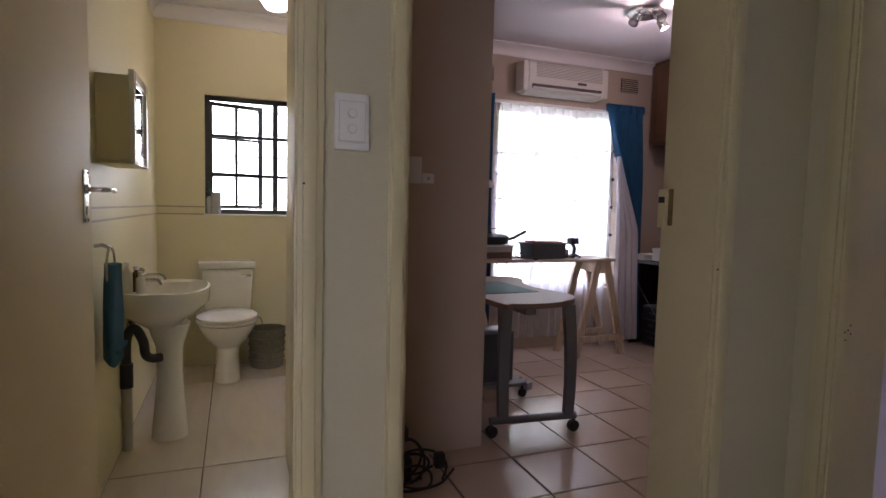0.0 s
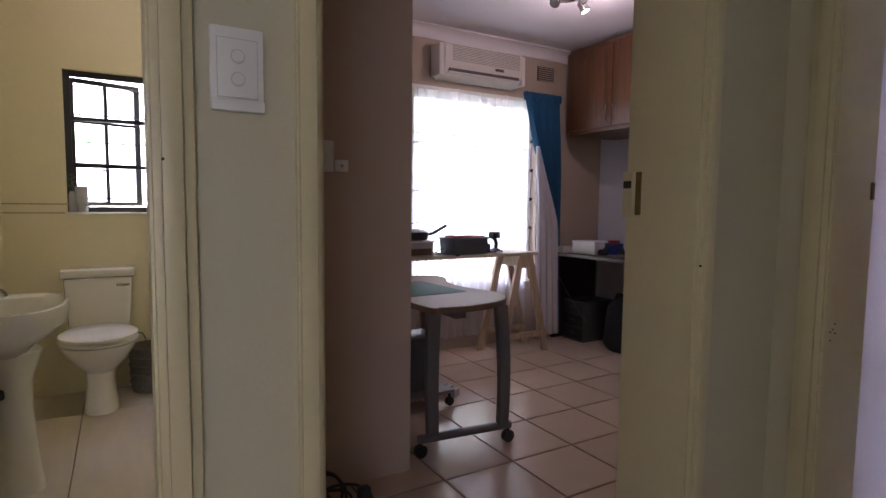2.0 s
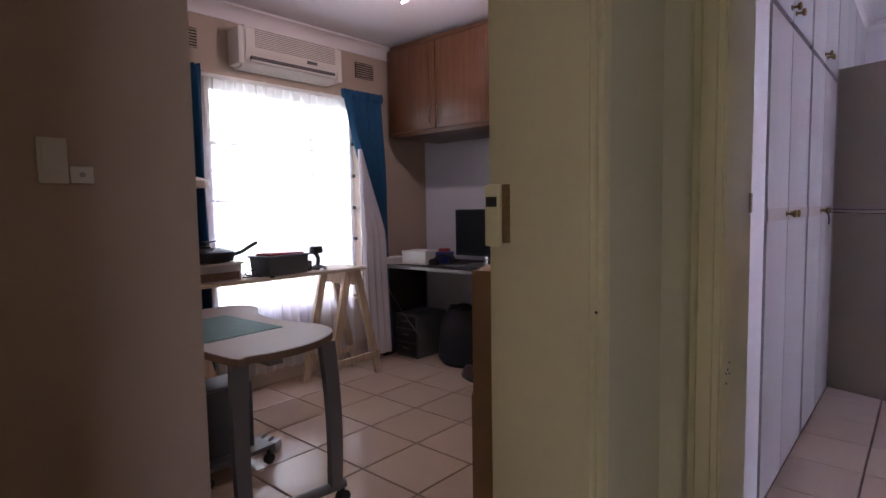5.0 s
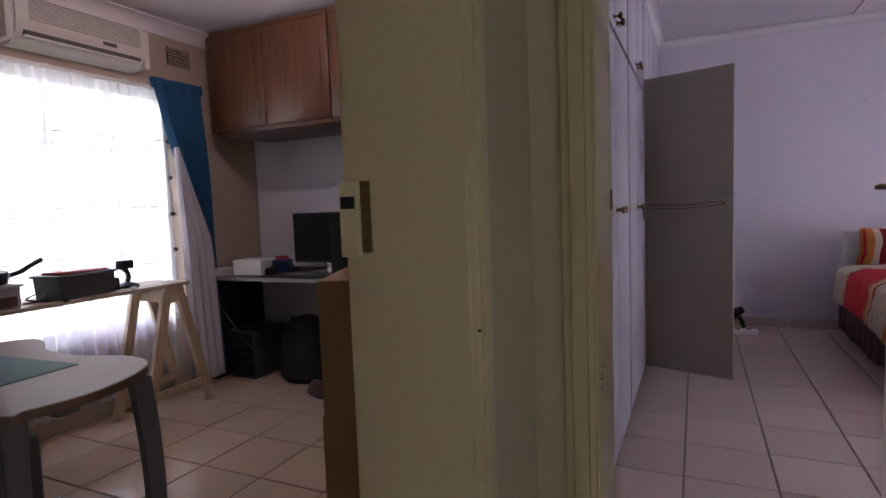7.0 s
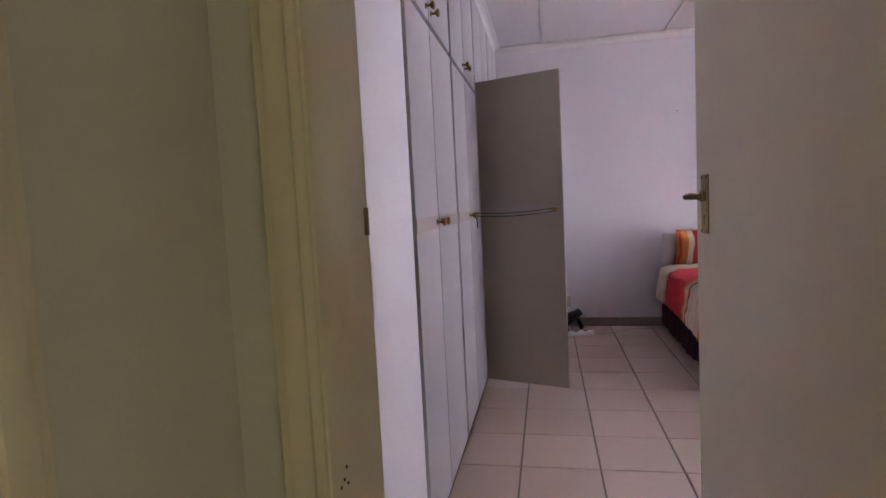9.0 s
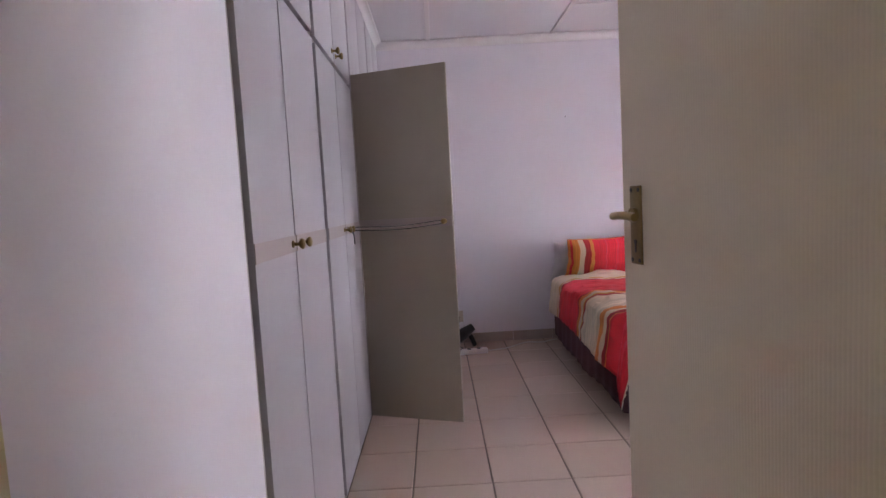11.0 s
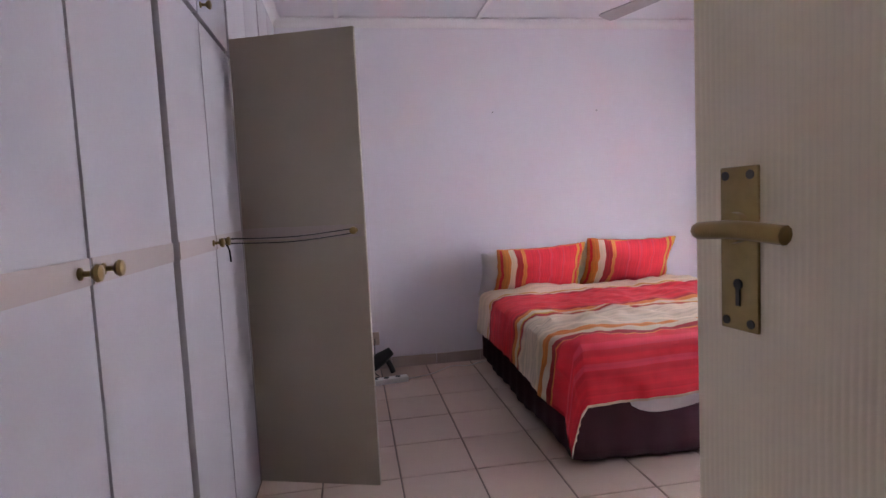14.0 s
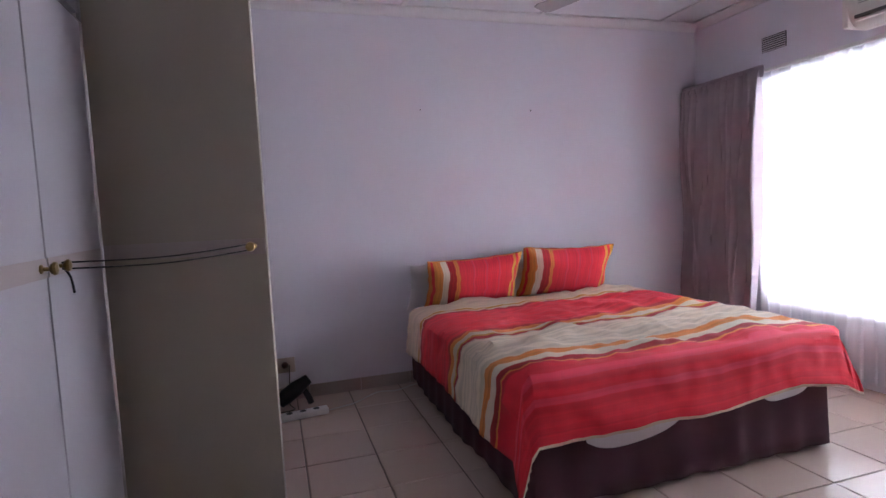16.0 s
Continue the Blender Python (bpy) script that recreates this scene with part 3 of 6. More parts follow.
def striped(name, ramp, rough=0.85):
    """Woven cloth coloured by bands along its length, read from the cloth's own map."""
    m = mat(name, (1, 1, 1), rough, bump=0.25, bscale=220)
    N, L = m.node_tree.nodes, m.node_tree.links
    uv, sp, cr = N.new("ShaderNodeUVMap"), N.new("ShaderNodeSeparateXYZ"), N.new("ShaderNodeValToRGB")
    uv.uv_map = "cloth"
    n = N.new("ShaderNodeTexNoise")
    n.inputs["Scale"].default_value, n.inputs["Detail"].default_value = 3.0, 3
    L.new(uv.outputs[0], n.inputs["Vector"])
    ad = N.new("ShaderNodeMath")
    ad.operation = "MULTIPLY_ADD"
    ad.inputs[1].default_value = 0.004
    L.new(n.outputs[0], ad.inputs[0])
    L.new(uv.outputs[0], sp.inputs[0])
    L.new(sp.outputs[1], ad.inputs[2])
    cr.color_ramp.interpolation = "CONSTANT"
    el = cr.color_ramp.elements
    el[0].position, el[0].color = 0.0, (*ramp[0][1], 1)
    el[1].position, el[1].color = ramp[1][0], (*ramp[1][1], 1)
    for p, c in ramp[2:]:
        e = el.new(p)
        e.color = (*c, 1)
    L.new(ad.outputs[0], cr.inputs[0])
    # fine woven lines across the cloth
    wv = N.new("ShaderNodeTexNoise")
    wv.noise_dimensions = "1D"
    wv.inputs["Scale"].default_value, wv.inputs["Detail"].default_value = 60, 2
    L.new(sp.outputs[1], wv.inputs["W"])
    rg = N.new("ShaderNodeMapRange")
    rg.inputs[1].default_value, rg.inputs[2].default_value = 0.35, 0.65
    rg.inputs[3].default_value, rg.inputs[4].default_value = 0.84, 1.1
    L.new(wv.outputs[0], rg.inputs[0])
    vm = N.new("ShaderNodeVectorMath")
    vm.operation = "SCALE"
    L.new(cr.outputs[0], vm.inputs[0])
    L.new(rg.outputs[0], vm.inputs["Scale"])
    L.new(vm.outputs[0], N["Principled BSDF"].inputs["Base Color"])
    return m


RED, DRED, ORANGE, CREAM, YEL, PINK = (0.60, 0.016, 0.030), (0.34, 0.008, 0.012), (0.60, 0.20, 0.035), (0.66, 0.56, 0.42), (0.52, 0.28, 0.03), (0.60, 0.035, 0.065)
M_DUVET = striped("striped_duvet_cloth", [(0, CREAM), (0.165, YEL), (0.178, CREAM), (0.195, DRED), (0.21, RED), (0.475, DRED), (0.492, ORANGE), (0.512, CREAM), (0.532, YEL), (0.54, DRED), (0.556, CREAM), (0.735, ORANGE), (0.762, CREAM), (0.79, DRED), (0.815, ORANGE), (0.824, RED), (0.855, PINK), (0.87, RED), (0.90, PINK), (0.915, RED), (0.994, CREAM)])
M_PILLOW = striped("striped_pillow_cloth", [(0, ORANGE), (0.02, RED), (0.045, ORANGE), (0.12, CREAM), (0.185, DRED), (0.26, ORANGE), (0.30, RED), (0.44, PINK), (0.46, RED), (0.58, PINK), (0.60, RED), (0.72, PINK), (0.74, RED), (0.89, YEL), (0.92, RED), (0.95, YEL)])

# ---- bedroom: wardrobe ----
WY, WZ = 1.022, 1.865


def knob(parent, x, y, z, d=(0, -1, 0), label=""):
    bm = bmesh.new()
    m = Matrix.Translation((x, y, z)) @ Vector(d).to_track_quat("Z", "Y").to_matrix().to_4x4()
    put_lathe(bm, [(0.011, 0), (0.011, 0.003), (0.005, 0.006), (0.005, 0.018), (0.012, 0.022), (0.016, 0.028), (0.014, 0.034), (0.006, 0.037)], 16, m=m)
    return part("knob", bm, M_BRASS, parent, label or "aged brass knob")


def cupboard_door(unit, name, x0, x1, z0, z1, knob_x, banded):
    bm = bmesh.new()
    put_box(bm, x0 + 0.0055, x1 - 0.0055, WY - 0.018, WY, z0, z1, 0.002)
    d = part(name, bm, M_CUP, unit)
    if banded:
        part("band", boxes((x0 + 0.006, x1 - 0.006, WY - 0.0205, WY - 0.018, 1.096, 1.144)), M_CUPD, d, "taupe painted band")
        knob(d, knob_x, WY - 0.0205, 1.120)
    else:
        knob(d, knob_x, WY - 0.018, z0 + 0.042)
    return d


def wardrobe_unit(x0, x1, label, open_first=False, xm=None, post=0.015):
    u = thing("wardrobe", label, "wardrobe", group="built-in wardrobe units")
    xm = xm or (x0 + x1) / 2
    part("carcass", boxes((x0, x1, WY + 0.001, 1.445, 0.0, H2 - 0.065)), M_GAP, u, "taupe carcass behind the doors")
    lo, hi = 0.05, WZ - 0.012
    if not open_first:
        cupboard_door(u, "door", x0 + post, xm, lo, hi, xm - 0.045, True)
    cupboard_door(u, "door", xm, x1 - post, lo, hi, xm + 0.045, True)
    cupboard_door(u, "upper_door", x0 + post, xm, WZ + 0.012, H2 - 0.07, xm - 0.045, False)
    cupboard_door(u, "upper_door", xm, x1 - post, WZ + 0.012, H2 - 0.07, xm + 0.045, False)
    return u


wardrobe_unit(2.45, 3.335, "off-white built-in wardrobe with taupe band, doors shut", False, 2.855, 0.022)
wardrobe_unit(3.335, 4.24, "off-white built-in wardrobe with brass knobs, doors shut", False, 3.765, 0.022)
unit_c = wardrobe_unit(4.24, 5.13, "off-white built-in wardrobe with one door standing open", True)
wardrobe_unit(5.13, 5.92, "off-white built-in wardrobe in the room corner")
# the open door swings about its hinge
hx, hy = 4.225, 1.0
dv = Vector((4.05 - hx, 0.495 - hy, 0))
dl, dv = dv.length, dv.normalized()
nv = Vector((dv.y, -dv.x, 0))
dm = Matrix(((dv.x, nv.x, 0, hx), (dv.y, nv.y, 0, hy), (0, 0, 1, 0), (0, 0, 0, 1)))
bm = bmesh.new()
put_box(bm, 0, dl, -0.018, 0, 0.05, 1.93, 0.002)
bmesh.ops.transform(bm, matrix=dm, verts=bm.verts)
# The open leaf has one darker, warmer colour than the shut doors.
open_door = part("door", bm, M_CUP_OPEN, unit_c, "wardrobe door standing open, tied back with cord")
bm = bmesh.new()
put_box(bm, 0.003, dl - 0.003, 0.0, 0.0025, 1.100, 1.150)
bmesh.ops.transform(bm, matrix=dm, verts=bm.verts)
part("band", bm, M_CUPD, open_door, "taupe painted band")
kp = dm @ Vector((dl - 0.04, 0.0025, 1.126))
knob(open_door, kp.x, kp.y, kp.z, nv)
part("end_panel", boxes((2.413, 2.4485, WY - 0.012, 1.44, 0.0, H2 - 0.065), bevel=0.002), M_CUPD, unit_c, "taupe wardrobe end panel")
cord = bmesh.new()
ka = kp + nv * 0.02
kb = Vector((3.812, WY - 0.035, 1.120))
put_path(cord, smooth_curve([ka + Vector((0, 0, 0.008)), ka.lerp(kb, 0.5) + Vector((0, 0, -0.004)), kb + Vector((0, 0, 0.008))], 8), 0.0026, 6)
put_path(cord, smooth_curve([ka + Vector((0, 0, -0.01)), ka.lerp(kb, 0.5) + Vector((0, 0, -0.022)), kb + Vector((0, 0, -0.008))], 8), 0.0026, 6)
put_path(cord, smooth_curve([kb, kb + Vector((0.02, -0.01, -0.03)), kb + Vector((0.045, -0.008, -0.075))], 6), 0.003, 6)
single("cord", cord, M_BLACKC, "thin dark cord tied between wardrobe knobs", "cord")

# ---- bedroom: bed ----
BX0, BX1, BY0, BY1, BZ = 4.09, 5.90, -1.96, -0.40, 0.575
bed = thing("bed", "double bed base with pleated plum valance and white mattress", "bed", (0, 0, 0))
part("mattress", boxes((BX0, BX1, BY0, BY1, 0.36, BZ - 0.02), bevel=0.04), M_SHEET, bed, "white sheeted mattress")
bm = bmesh.new()
outline = [(BX1, BY1 + 0.005), (BX0 + 0.03, BY1 + 0.005), (BX0 - 0.012, BY1 - 0.03), (BX0 - 0.012, BY0 + 0.03), (BX0 + 0.03, BY0 - 0.005), (BX1, BY0 - 0.005)]
line = []
for (ax, ay), (bx, by) in zip(outline, outline[1:]):
    n = max(3, int(math.hypot(bx - ax, by - ay) / 0.022))
    line += [(ax + (bx - ax) * i / n, ay + (by - ay) * i / n) for i in range(n)]
line.append(outline[-1])
ring = []
for j in range(7):
    t = j / 6
    row = []
    for i, (px, py) in enumerate(line):
        q = Vector((px, py))
        c = Vector(((BX0 + BX1) / 2, (BY0 + BY1) / 2))
        out = (q - c).normalized()
        w = 0.018 * t * noise.noise(Vector((px * 5, py * 5, 0.3))) + 0.006 * t * math.sin(i * 0.9)
        row.append(bm.verts.new((px + out.x * (w + 0.012 * t), py + out.y * (w + 0.012 * t), 0.385 - (0.355 + 0.02 * noise.noise(Vector((px * 3, py * 3, 4)))) * t)))
    ring.append(row)
for a, b in zip(ring, ring[1:]):
    for i in range(len(line) - 1):
        bm.faces.new((a[i], a[i + 1], b[i + 1], b[i]))
soft(part("valance", bm, M_VALANCE, bed, "dark plum cotton valance"), 0.003)
part("base", boxes((BX0 + 0.02, BX1, BY0 + 0.02, BY1 - 0.02, 0.09, 0.36), bevel=0.02), M_VALANCE, bed)
for x in (BX0 + 0.1, BX1 - 0.1):
    for y in (BY0 + 0.1, BY1 - 0.1):
        bm = bmesh.new()
        put_tube(bm, (x, y, 0.0), (x, y, 0.09), 0.028, 0.034)
        part("leg", bm, M_PLAS, bed)

# duvet: a cloth laid over the mattress and hanging on three sides
bm = bmesh.new()
uvl = bm.loops.layers.uv.new("cloth")
nu, nv2 = 92, 104
SIDE, FOOT = 0.30, 0.31
W, LEN = BY1 - BY0, 5.62 - BX0


def duvet_point(u, v):
    """u across from the far side to the near side, v from head to foot, in metres of cloth."""
    x = 5.62 - min(v, LEN)
    y = BY0 + min(max(u, 0), W)
    z = BZ
    over_n, over_f, over_e = max(u - W, 0), max(-u, 0), max(v - LEN, 0)
    r = 0.05
    for over, k in ((over_n, 0), (over_f, 1), (over_e, 2)):
        if over > 0:
            out = r * min(over / r, 1) + 0.045 * over / 0.3
            z -= max(over - 0.5 * r, 0)
            if k == 0:
                y += out
            elif k == 1:
                y -= out
            else:
                x -= out
    return Vector((x, y, z))


grid = []
for j in range(nv2 + 1):
    row = []
    for i in range(nu + 1):
        s = i / nu
        near = SIDE - 0.05 * math.sin(j / nv2 * 5.0) * 0.4
        u = -0.26 + (W + 0.26 + near) * s
        foot = FOOT - 0.03 * math.sin(3.0 * s) - 0.05 * max(0, 1 - abs(s - 0.25) * 5)
        v = (LEN + foot) * j / nv2
        if u > W and v > LEN:
            k = (u - W) * (v - LEN) / (near * foot)
            p = duvet_point(u, v)
            dn, df = u - W, v - LEN
            p = Vector((BX0 - 0.02 - 0.07 * df / foot, BY1 + 0.02 + 0.05 * dn / near, BZ - 0.02 - 0.95 * max(dn, df) - 0.16 * k))
        elif u < 0 and v > LEN:
            dn, df = -u, v - LEN
            p = Vector((BX0 - 0.02 - 0.08 * df / foot, BY0 - 0.02 - 0.06 * dn / 0.26, BZ - 0.02 - 0.9 * max(dn, df)))
        else:
            p = duvet_point(u, v)
        q = Vector((u * 3.2, v * 3.2, 1.7))
        w = 0.016 * noise.noise(q) + 0.014 * noise.noise(q * 2.7) + 0.010 * noise.noise(q * 6.1)
        ridge = 0.042 * max(0, noise.noise(Vector((u * 4 + v * 5, v * 3.0 - u * 1.3, 5)))) ** 1.2 * (1.4 if 0.4 < v / LEN < 0.8 else 0.8)
        if v <= LEN and 0 <= u <= W:
            p.z += w + ridge + 0.012
        elif v > LEN:
            p.x -= 0.8 * w + 0.5 * ridge + 0.012
            p.y += 0.5 * w
        else:
            p.y += (1 if u > W else -1) * (abs(w) + 0.010) + 0.3 * ridge
        row.append((bm.verts.new(p), s, v / (LEN + foot)))
    grid.append(row)
for a, b in zip(grid, grid[1:]):
    for i in range(nu):
        q4 = (a[i], a[i + 1], b[i + 1], b[i])
        f = bm.faces.new([q[0] for q in q4])
        for lp, q in zip(f.loops, q4):
            # the cloth lies slightly askew, so its bands run off towards the far side
            askew = 0.075 * (1 - q[1]) * min(1, max(0, (0.82 - q[2]) / 0.35))
            lp[uvl].uv = (q[1] * 1.9, q[2] + askew)
soft(single("duvet", bm, M_DUVET, "red, cream and orange striped duvet spread on the bed", "duvet"), 0.012)
for k, (x, y0, y1, zl) in enumerate(((BX0 - 0.030, -1.12, -0.60, 0.232), (BX0 - 0.030, -1.78, -1.50, 0.295))):
    bm = bmesh.new()
    n = 14
    top, bot = [], []
    for i in range(n + 1):
        t = i / n
        y = y0 + (y1 - y0) * t
        top.append(bm.verts.new((x, y, 0.40)))
        bot.append(bm.verts.new((x - 0.02 - 0.006 * math.sin(9 * t), y, 0.36 - (0.36 - zl) * math.sin(math.pi * t ** 1.4) ** 0.35)))
    for i in range(n):
        bm.faces.new((top[i], top[i + 1], bot[i + 1], bot[i]))
    soft(part("sheet", bm, M_SHEET, bed, "white sheet hanging below the duvet"), 0.004)


def pillow(name, material, label, cx, cy, cz, w, h, tilt, yaw, lean=0.0, frill=0.03):
    """A stuffed pillow standing on its long edge."""
    bm = bmesh.new()
    uvl = bm.loops.layers.uv.new("cloth")
    n, k = 26, 18
    m = Matrix.Translation((cx, cy, cz)) @ pose(0, 0, 0, 0, 0, yaw) @ pose(0, 0, 0, 0, tilt, 0) @ pose(0, 0, 0, lean, 0, 0)
    sides = []
    for sg in (1, -1):
        g = []
        for j in range(k + 1):
            row = []
            for i in range(n + 1):
                s, t = 2 * i / n - 1, 2 * j / k - 1
                ins = max(0, (1 - abs(s) ** 2.6)) ** 0.5 * max(0, (1 - abs(t) ** 2.6)) ** 0.5
                pinch = 1 - 0.05 * (abs(s) ** 3) * (1 - abs(t))
                th = sg * (0.006 + 0.085 * ins) + 0.008 * noise.noise(Vector((s * 3, t * 3, cy * 7 + sg)))
                wob = 0.012 * noise.noise(Vector((s * 4, t * 4, cy * 3)))
                row.append((bm.verts.new(m @ Vector((th, s * w / 2 * (1 - 0.05 * (1 - t * t)) + wob, t * h / 2 * (1 - 0.10 * (1 - s * s)) * pinch + wob))), i / n, j / k))
            g.append(row)
        sides.append(g)
    for g, flip in zip(sides, (False, True)):
        for a, b in zip(g, g[1:]):
            for i in range(n):
                q4 = [a[i], a[i + 1], b[i + 1], b[i]]
                f = bm.faces.new([q[0] for q in (q4 if flip else q4[::-1])])
                for lp, q in zip(f.loops, q4 if flip else q4[::-1]):
                    lp[uvl].uv = (q[2] * 0.6, 1 - q[1])
    f, b = sides
    rim = lambda g: g[0][:] + [r[-1] for r in g[1:]] + g[-1][-2::-1] + [r[0] for r in g[-2:0:-1]]
    ra, rb = [q[0] for q in rim(f)], [q[0] for q in rim(b)]
    for i in range(len(ra)):
        j = (i + 1) % len(ra)
        bm.faces.new((ra[i], ra[j], rb[j], rb[i]))
    return single(name, bm, material, label, "pillow", "pillows on the bed")


pillow("pillow", M_PILLOW, "red and orange striped pillow leaning on the wall", 5.66, -0.79, BZ + 0.138, 0.67, 0.385, -26, 3, -2)
pillow("pillow", M_PILLOW, "red and orange striped pillow propped higher", 5.69, -1.50, BZ + 0.152, 0.69, 0.39, -24, -4, 2)
pillow("pillow", M_SHEET, "white pillow lying behind a striped one", 5.79, -0.70, BZ + 0.105, 0.66, 0.36, -22, 2, 0)
pillow("pillow", M_SHEET, "white pillow standing behind a striped one", 5.82, -1.43, BZ + 0.115, 0.66, 0.37, -14, 0, 0)


# ---- windows ----
def window_unit(name, x0, x1, y, z0, z1, cols, rows_, frame_mat, label, bar=0.022, bars=None, depth=0.03, skip=()):
    """Steel window: outer frame, glazing bars, a pane in each opening."""
    e = tagged(new(name), label, "window", "", "structure")
    bm = bmesh.new()
    b = 0.032
    put_box(bm, x0, x0 + b, y, y + depth, z0, z1)
    put_box(bm, x1 - b, x1, y, y + depth, z0, z1)
    put_box(bm, x0 + b, x1 - b, y, y + depth, z0, z0 + b)
    put_box(bm, x0 + b, x1 - b, y, y + depth, z1 - b, z1)
    part("window_frame", bm, frame_mat, e)
    for i in range(cols):
        a, c = x0 + (x1 - x0) * i / cols, x0 + (x1 - x0) * (i + 1) / cols
        if i:
            part("mullion", boxes((a - 0.018, a + 0.018, y - 0.002, y + depth + 0.002, z0 + b, z1 - b)), frame_mat, e)
        for j in range(rows_):
            q0, q1 = z0 + (z1 - z0) * j / rows_, z0 + (z1 - z0) * (j + 1) / rows_
            if j:
                part("glazing_bar", boxes((a + 0.018, c - 0.018, y + 0.004, y + depth - 0.004, q0 - bar / 2, q0 + bar / 2)), frame_mat, e)
            if i not in skip:
                p = part("pane", boxes((a + 0.012, c - 0.012, y + depth / 2 - 0.002, y + depth / 2 + 0.002, q0 + 0.008, q1 - 0.008)), M_GLASS, e)
                p.visible_shadow = False
    for z in bars or ():
        bm = bmesh.new()
        put_tube(bm, (x0, y - 0.035 if y > 0 else y + 0.05, z), (x1, y - 0.035 if y > 0 else y + 0.05, z), 0.006, seg=8)
        part("burglar_bar", bm, frame_mat, e)
    return e


window_unit("window_1", 1.86, 3.02, 3.94, 0.50, 1.96, 3, 4, M_STEELW, "white steel study window with burglar bars", bars=(0.70, 0.94, 1.18, 1.42, 1.66))
for z in (0.94, 1.18, 1.42, 1.66):
    part("bar_bracket", boxes((2.978, 2.997, 3.885, 3.91, z - 0.012, z + 0.012), bevel=0.002), M_BLACK, bpy.data.objects["window_1"], "small dark bar bracket")
window_unit("window_2", 3.15, 5.28, -3.00, 0.47, 1.98, 4, 3, M_STEELW, "white steel bedroom window with burglar bars", bars=(0.72, 0.97, 1.22, 1.47, 1.72))
w3 = window_unit("window_3", -0.27, 0.66, 4.09, 1.06, 1.87, 2, 3, M_STEELD, "dark steel bathroom window, one casement ajar", skip=(0,))
for z in (1.14, 1.31, 1.47, 1.63, 1.79):
    bm = bmesh.new()
    put_tube(bm, (-0.27, 4.14, z), (0.66, 4.14, z), 0.004, seg=8)
    part("burglar_bar", bm, M_STEELD, w3)
# the open casement, hung at its left edge and swung outwards
cm = Matrix.Translation((-0.245, 4.115, 0)) @ pose(0, 0, 0, 0, 0, 16)
bm = bmesh.new()
cw, c0, c1 = 0.375, 1.095, 1.835
put_box(bm, 0, 0.024, 0, 0.022, c0, c1)
put_box(bm, cw - 0.03, cw, 0, 0.022, c0, c1)
put_box(bm, 0.024, cw - 0.03, 0, 0.022, c0, c0 + 0.026)
put_box(bm, 0.024, cw - 0.03, 0, 0.022, c1 - 0.026, c1)
put_box(bm, cw / 2 - 0.009, cw / 2 + 0.009, 0.002, 0.02, c0 + 0.026, c1 - 0.026)
for k in (1, 2):
    z = c0 + (c1 - c0) * k / 3
    put_box(bm, 0.024, cw - 0.03, 0.003, 0.019, z - 0.008, z + 0.008)
bmesh.ops.transform(bm, matrix=cm, verts=bm.verts)
cas = part("casement", bm, M_STEELD, w3, "dark steel casement standing ajar")
bm = bmesh.new()
put_box(bm, 0.02, cw - 0.025, 0.009, 0.012, c0 + 0.02, c1 - 0.02)
bmesh.ops.transform(bm, matrix=cm, verts=bm.verts)
part("pane", bm, M_GLASS, cas).visible_shadow = False
structure("window_sill_1", boxes((-0.275, 0.665, 4.03, 4.09, 1.045, 1.0595), bevel=0.003), M_CERAM)
structure("window_sill_2", boxes((1.84, 3.04, 3.852, 3.94, 0.48, 0.4995), bevel=0.003), M_CERAM)


# ---- curtains ----
def curtain_rail(x0, x1, y, z, label):
    t = thing("curtain_rail", label, "curtain rail")
    bm = bmesh.new()
    put_box(bm, x0, x1, y - 0.008, y + 0.008, z - 0.012, z + 0.012, 0.003)
    part("rail", bm, M_PLAS, t)
    for k in range(4):
        x = x0 + (x1 - x0) * (0.06 + 0.88 * k / 3)
        wall_y = 3.86 if y > 0 else -2.88
        part("bracket", boxes((x - 0.01, x + 0.01, min(y, wall_y), max(y, wall_y), z + 0.010, z + 0.018)), M_PLAS, t)


curtain_rail(1.66, 3.18, 3.79, 1.97, "white curtain rail above the study window")
curtain_rail(3.0, 5.90, -2.80, 2.035, "white curtain rail above the bedroom window")

lace = thing("lace_curtain", "sheer white voile curtain over the study window", "curtain", (0, 0, 0))
part("cloth", pleated(1.755, 2.905, 3.822, 0.10, 1.985, 17, 0.026, 0.3, 16, 0.6, 5), M_LACE, lace)
lace2 = thing("lace_curtain", "sheer white voile curtain over the bedroom window", "curtain", (0, 0, 0))
part("cloth", pleated(3.05, 5.24, -2.825, 0.06, 2.025, 28, 0.028, 0.3, 16, 0.6, 8), M_LACE2, lace2)

mauve = thing("curtain", "mauve-grey gathered curtain drawn back beside the bedroom window", "curtain", (0, 0, 0))
soft(part("cloth", pleated(5.15, 5.90, -2.73, 0.02, 2.03, 12, 0.072, 0.35, 18, 0.6, 11, lambda s, t: 5.15 + 0.09 * t + (0.74 - 0.085 * t) * s), M_MAUVE, mauve), 0.003)
soft(part("heading", pleated(5.14, 5.895, -2.735, 1.985, 2.062, 24, 0.020, 0.0, 4, 0.4, 13), M_MAUVE, mauve, "gathered heading tape"), 0.004)


def tied(s, t):
    """The study curtain's edges: wide at the top, swept to the wall side lower down."""
    left = 2.79 + 0.33 * min(1, t / 0.5) ** 1.15 + 0.03 * max(0, t - 0.5) / 0.5
    right = 3.165 + 0.045 * t
    return left + (right - left) * s


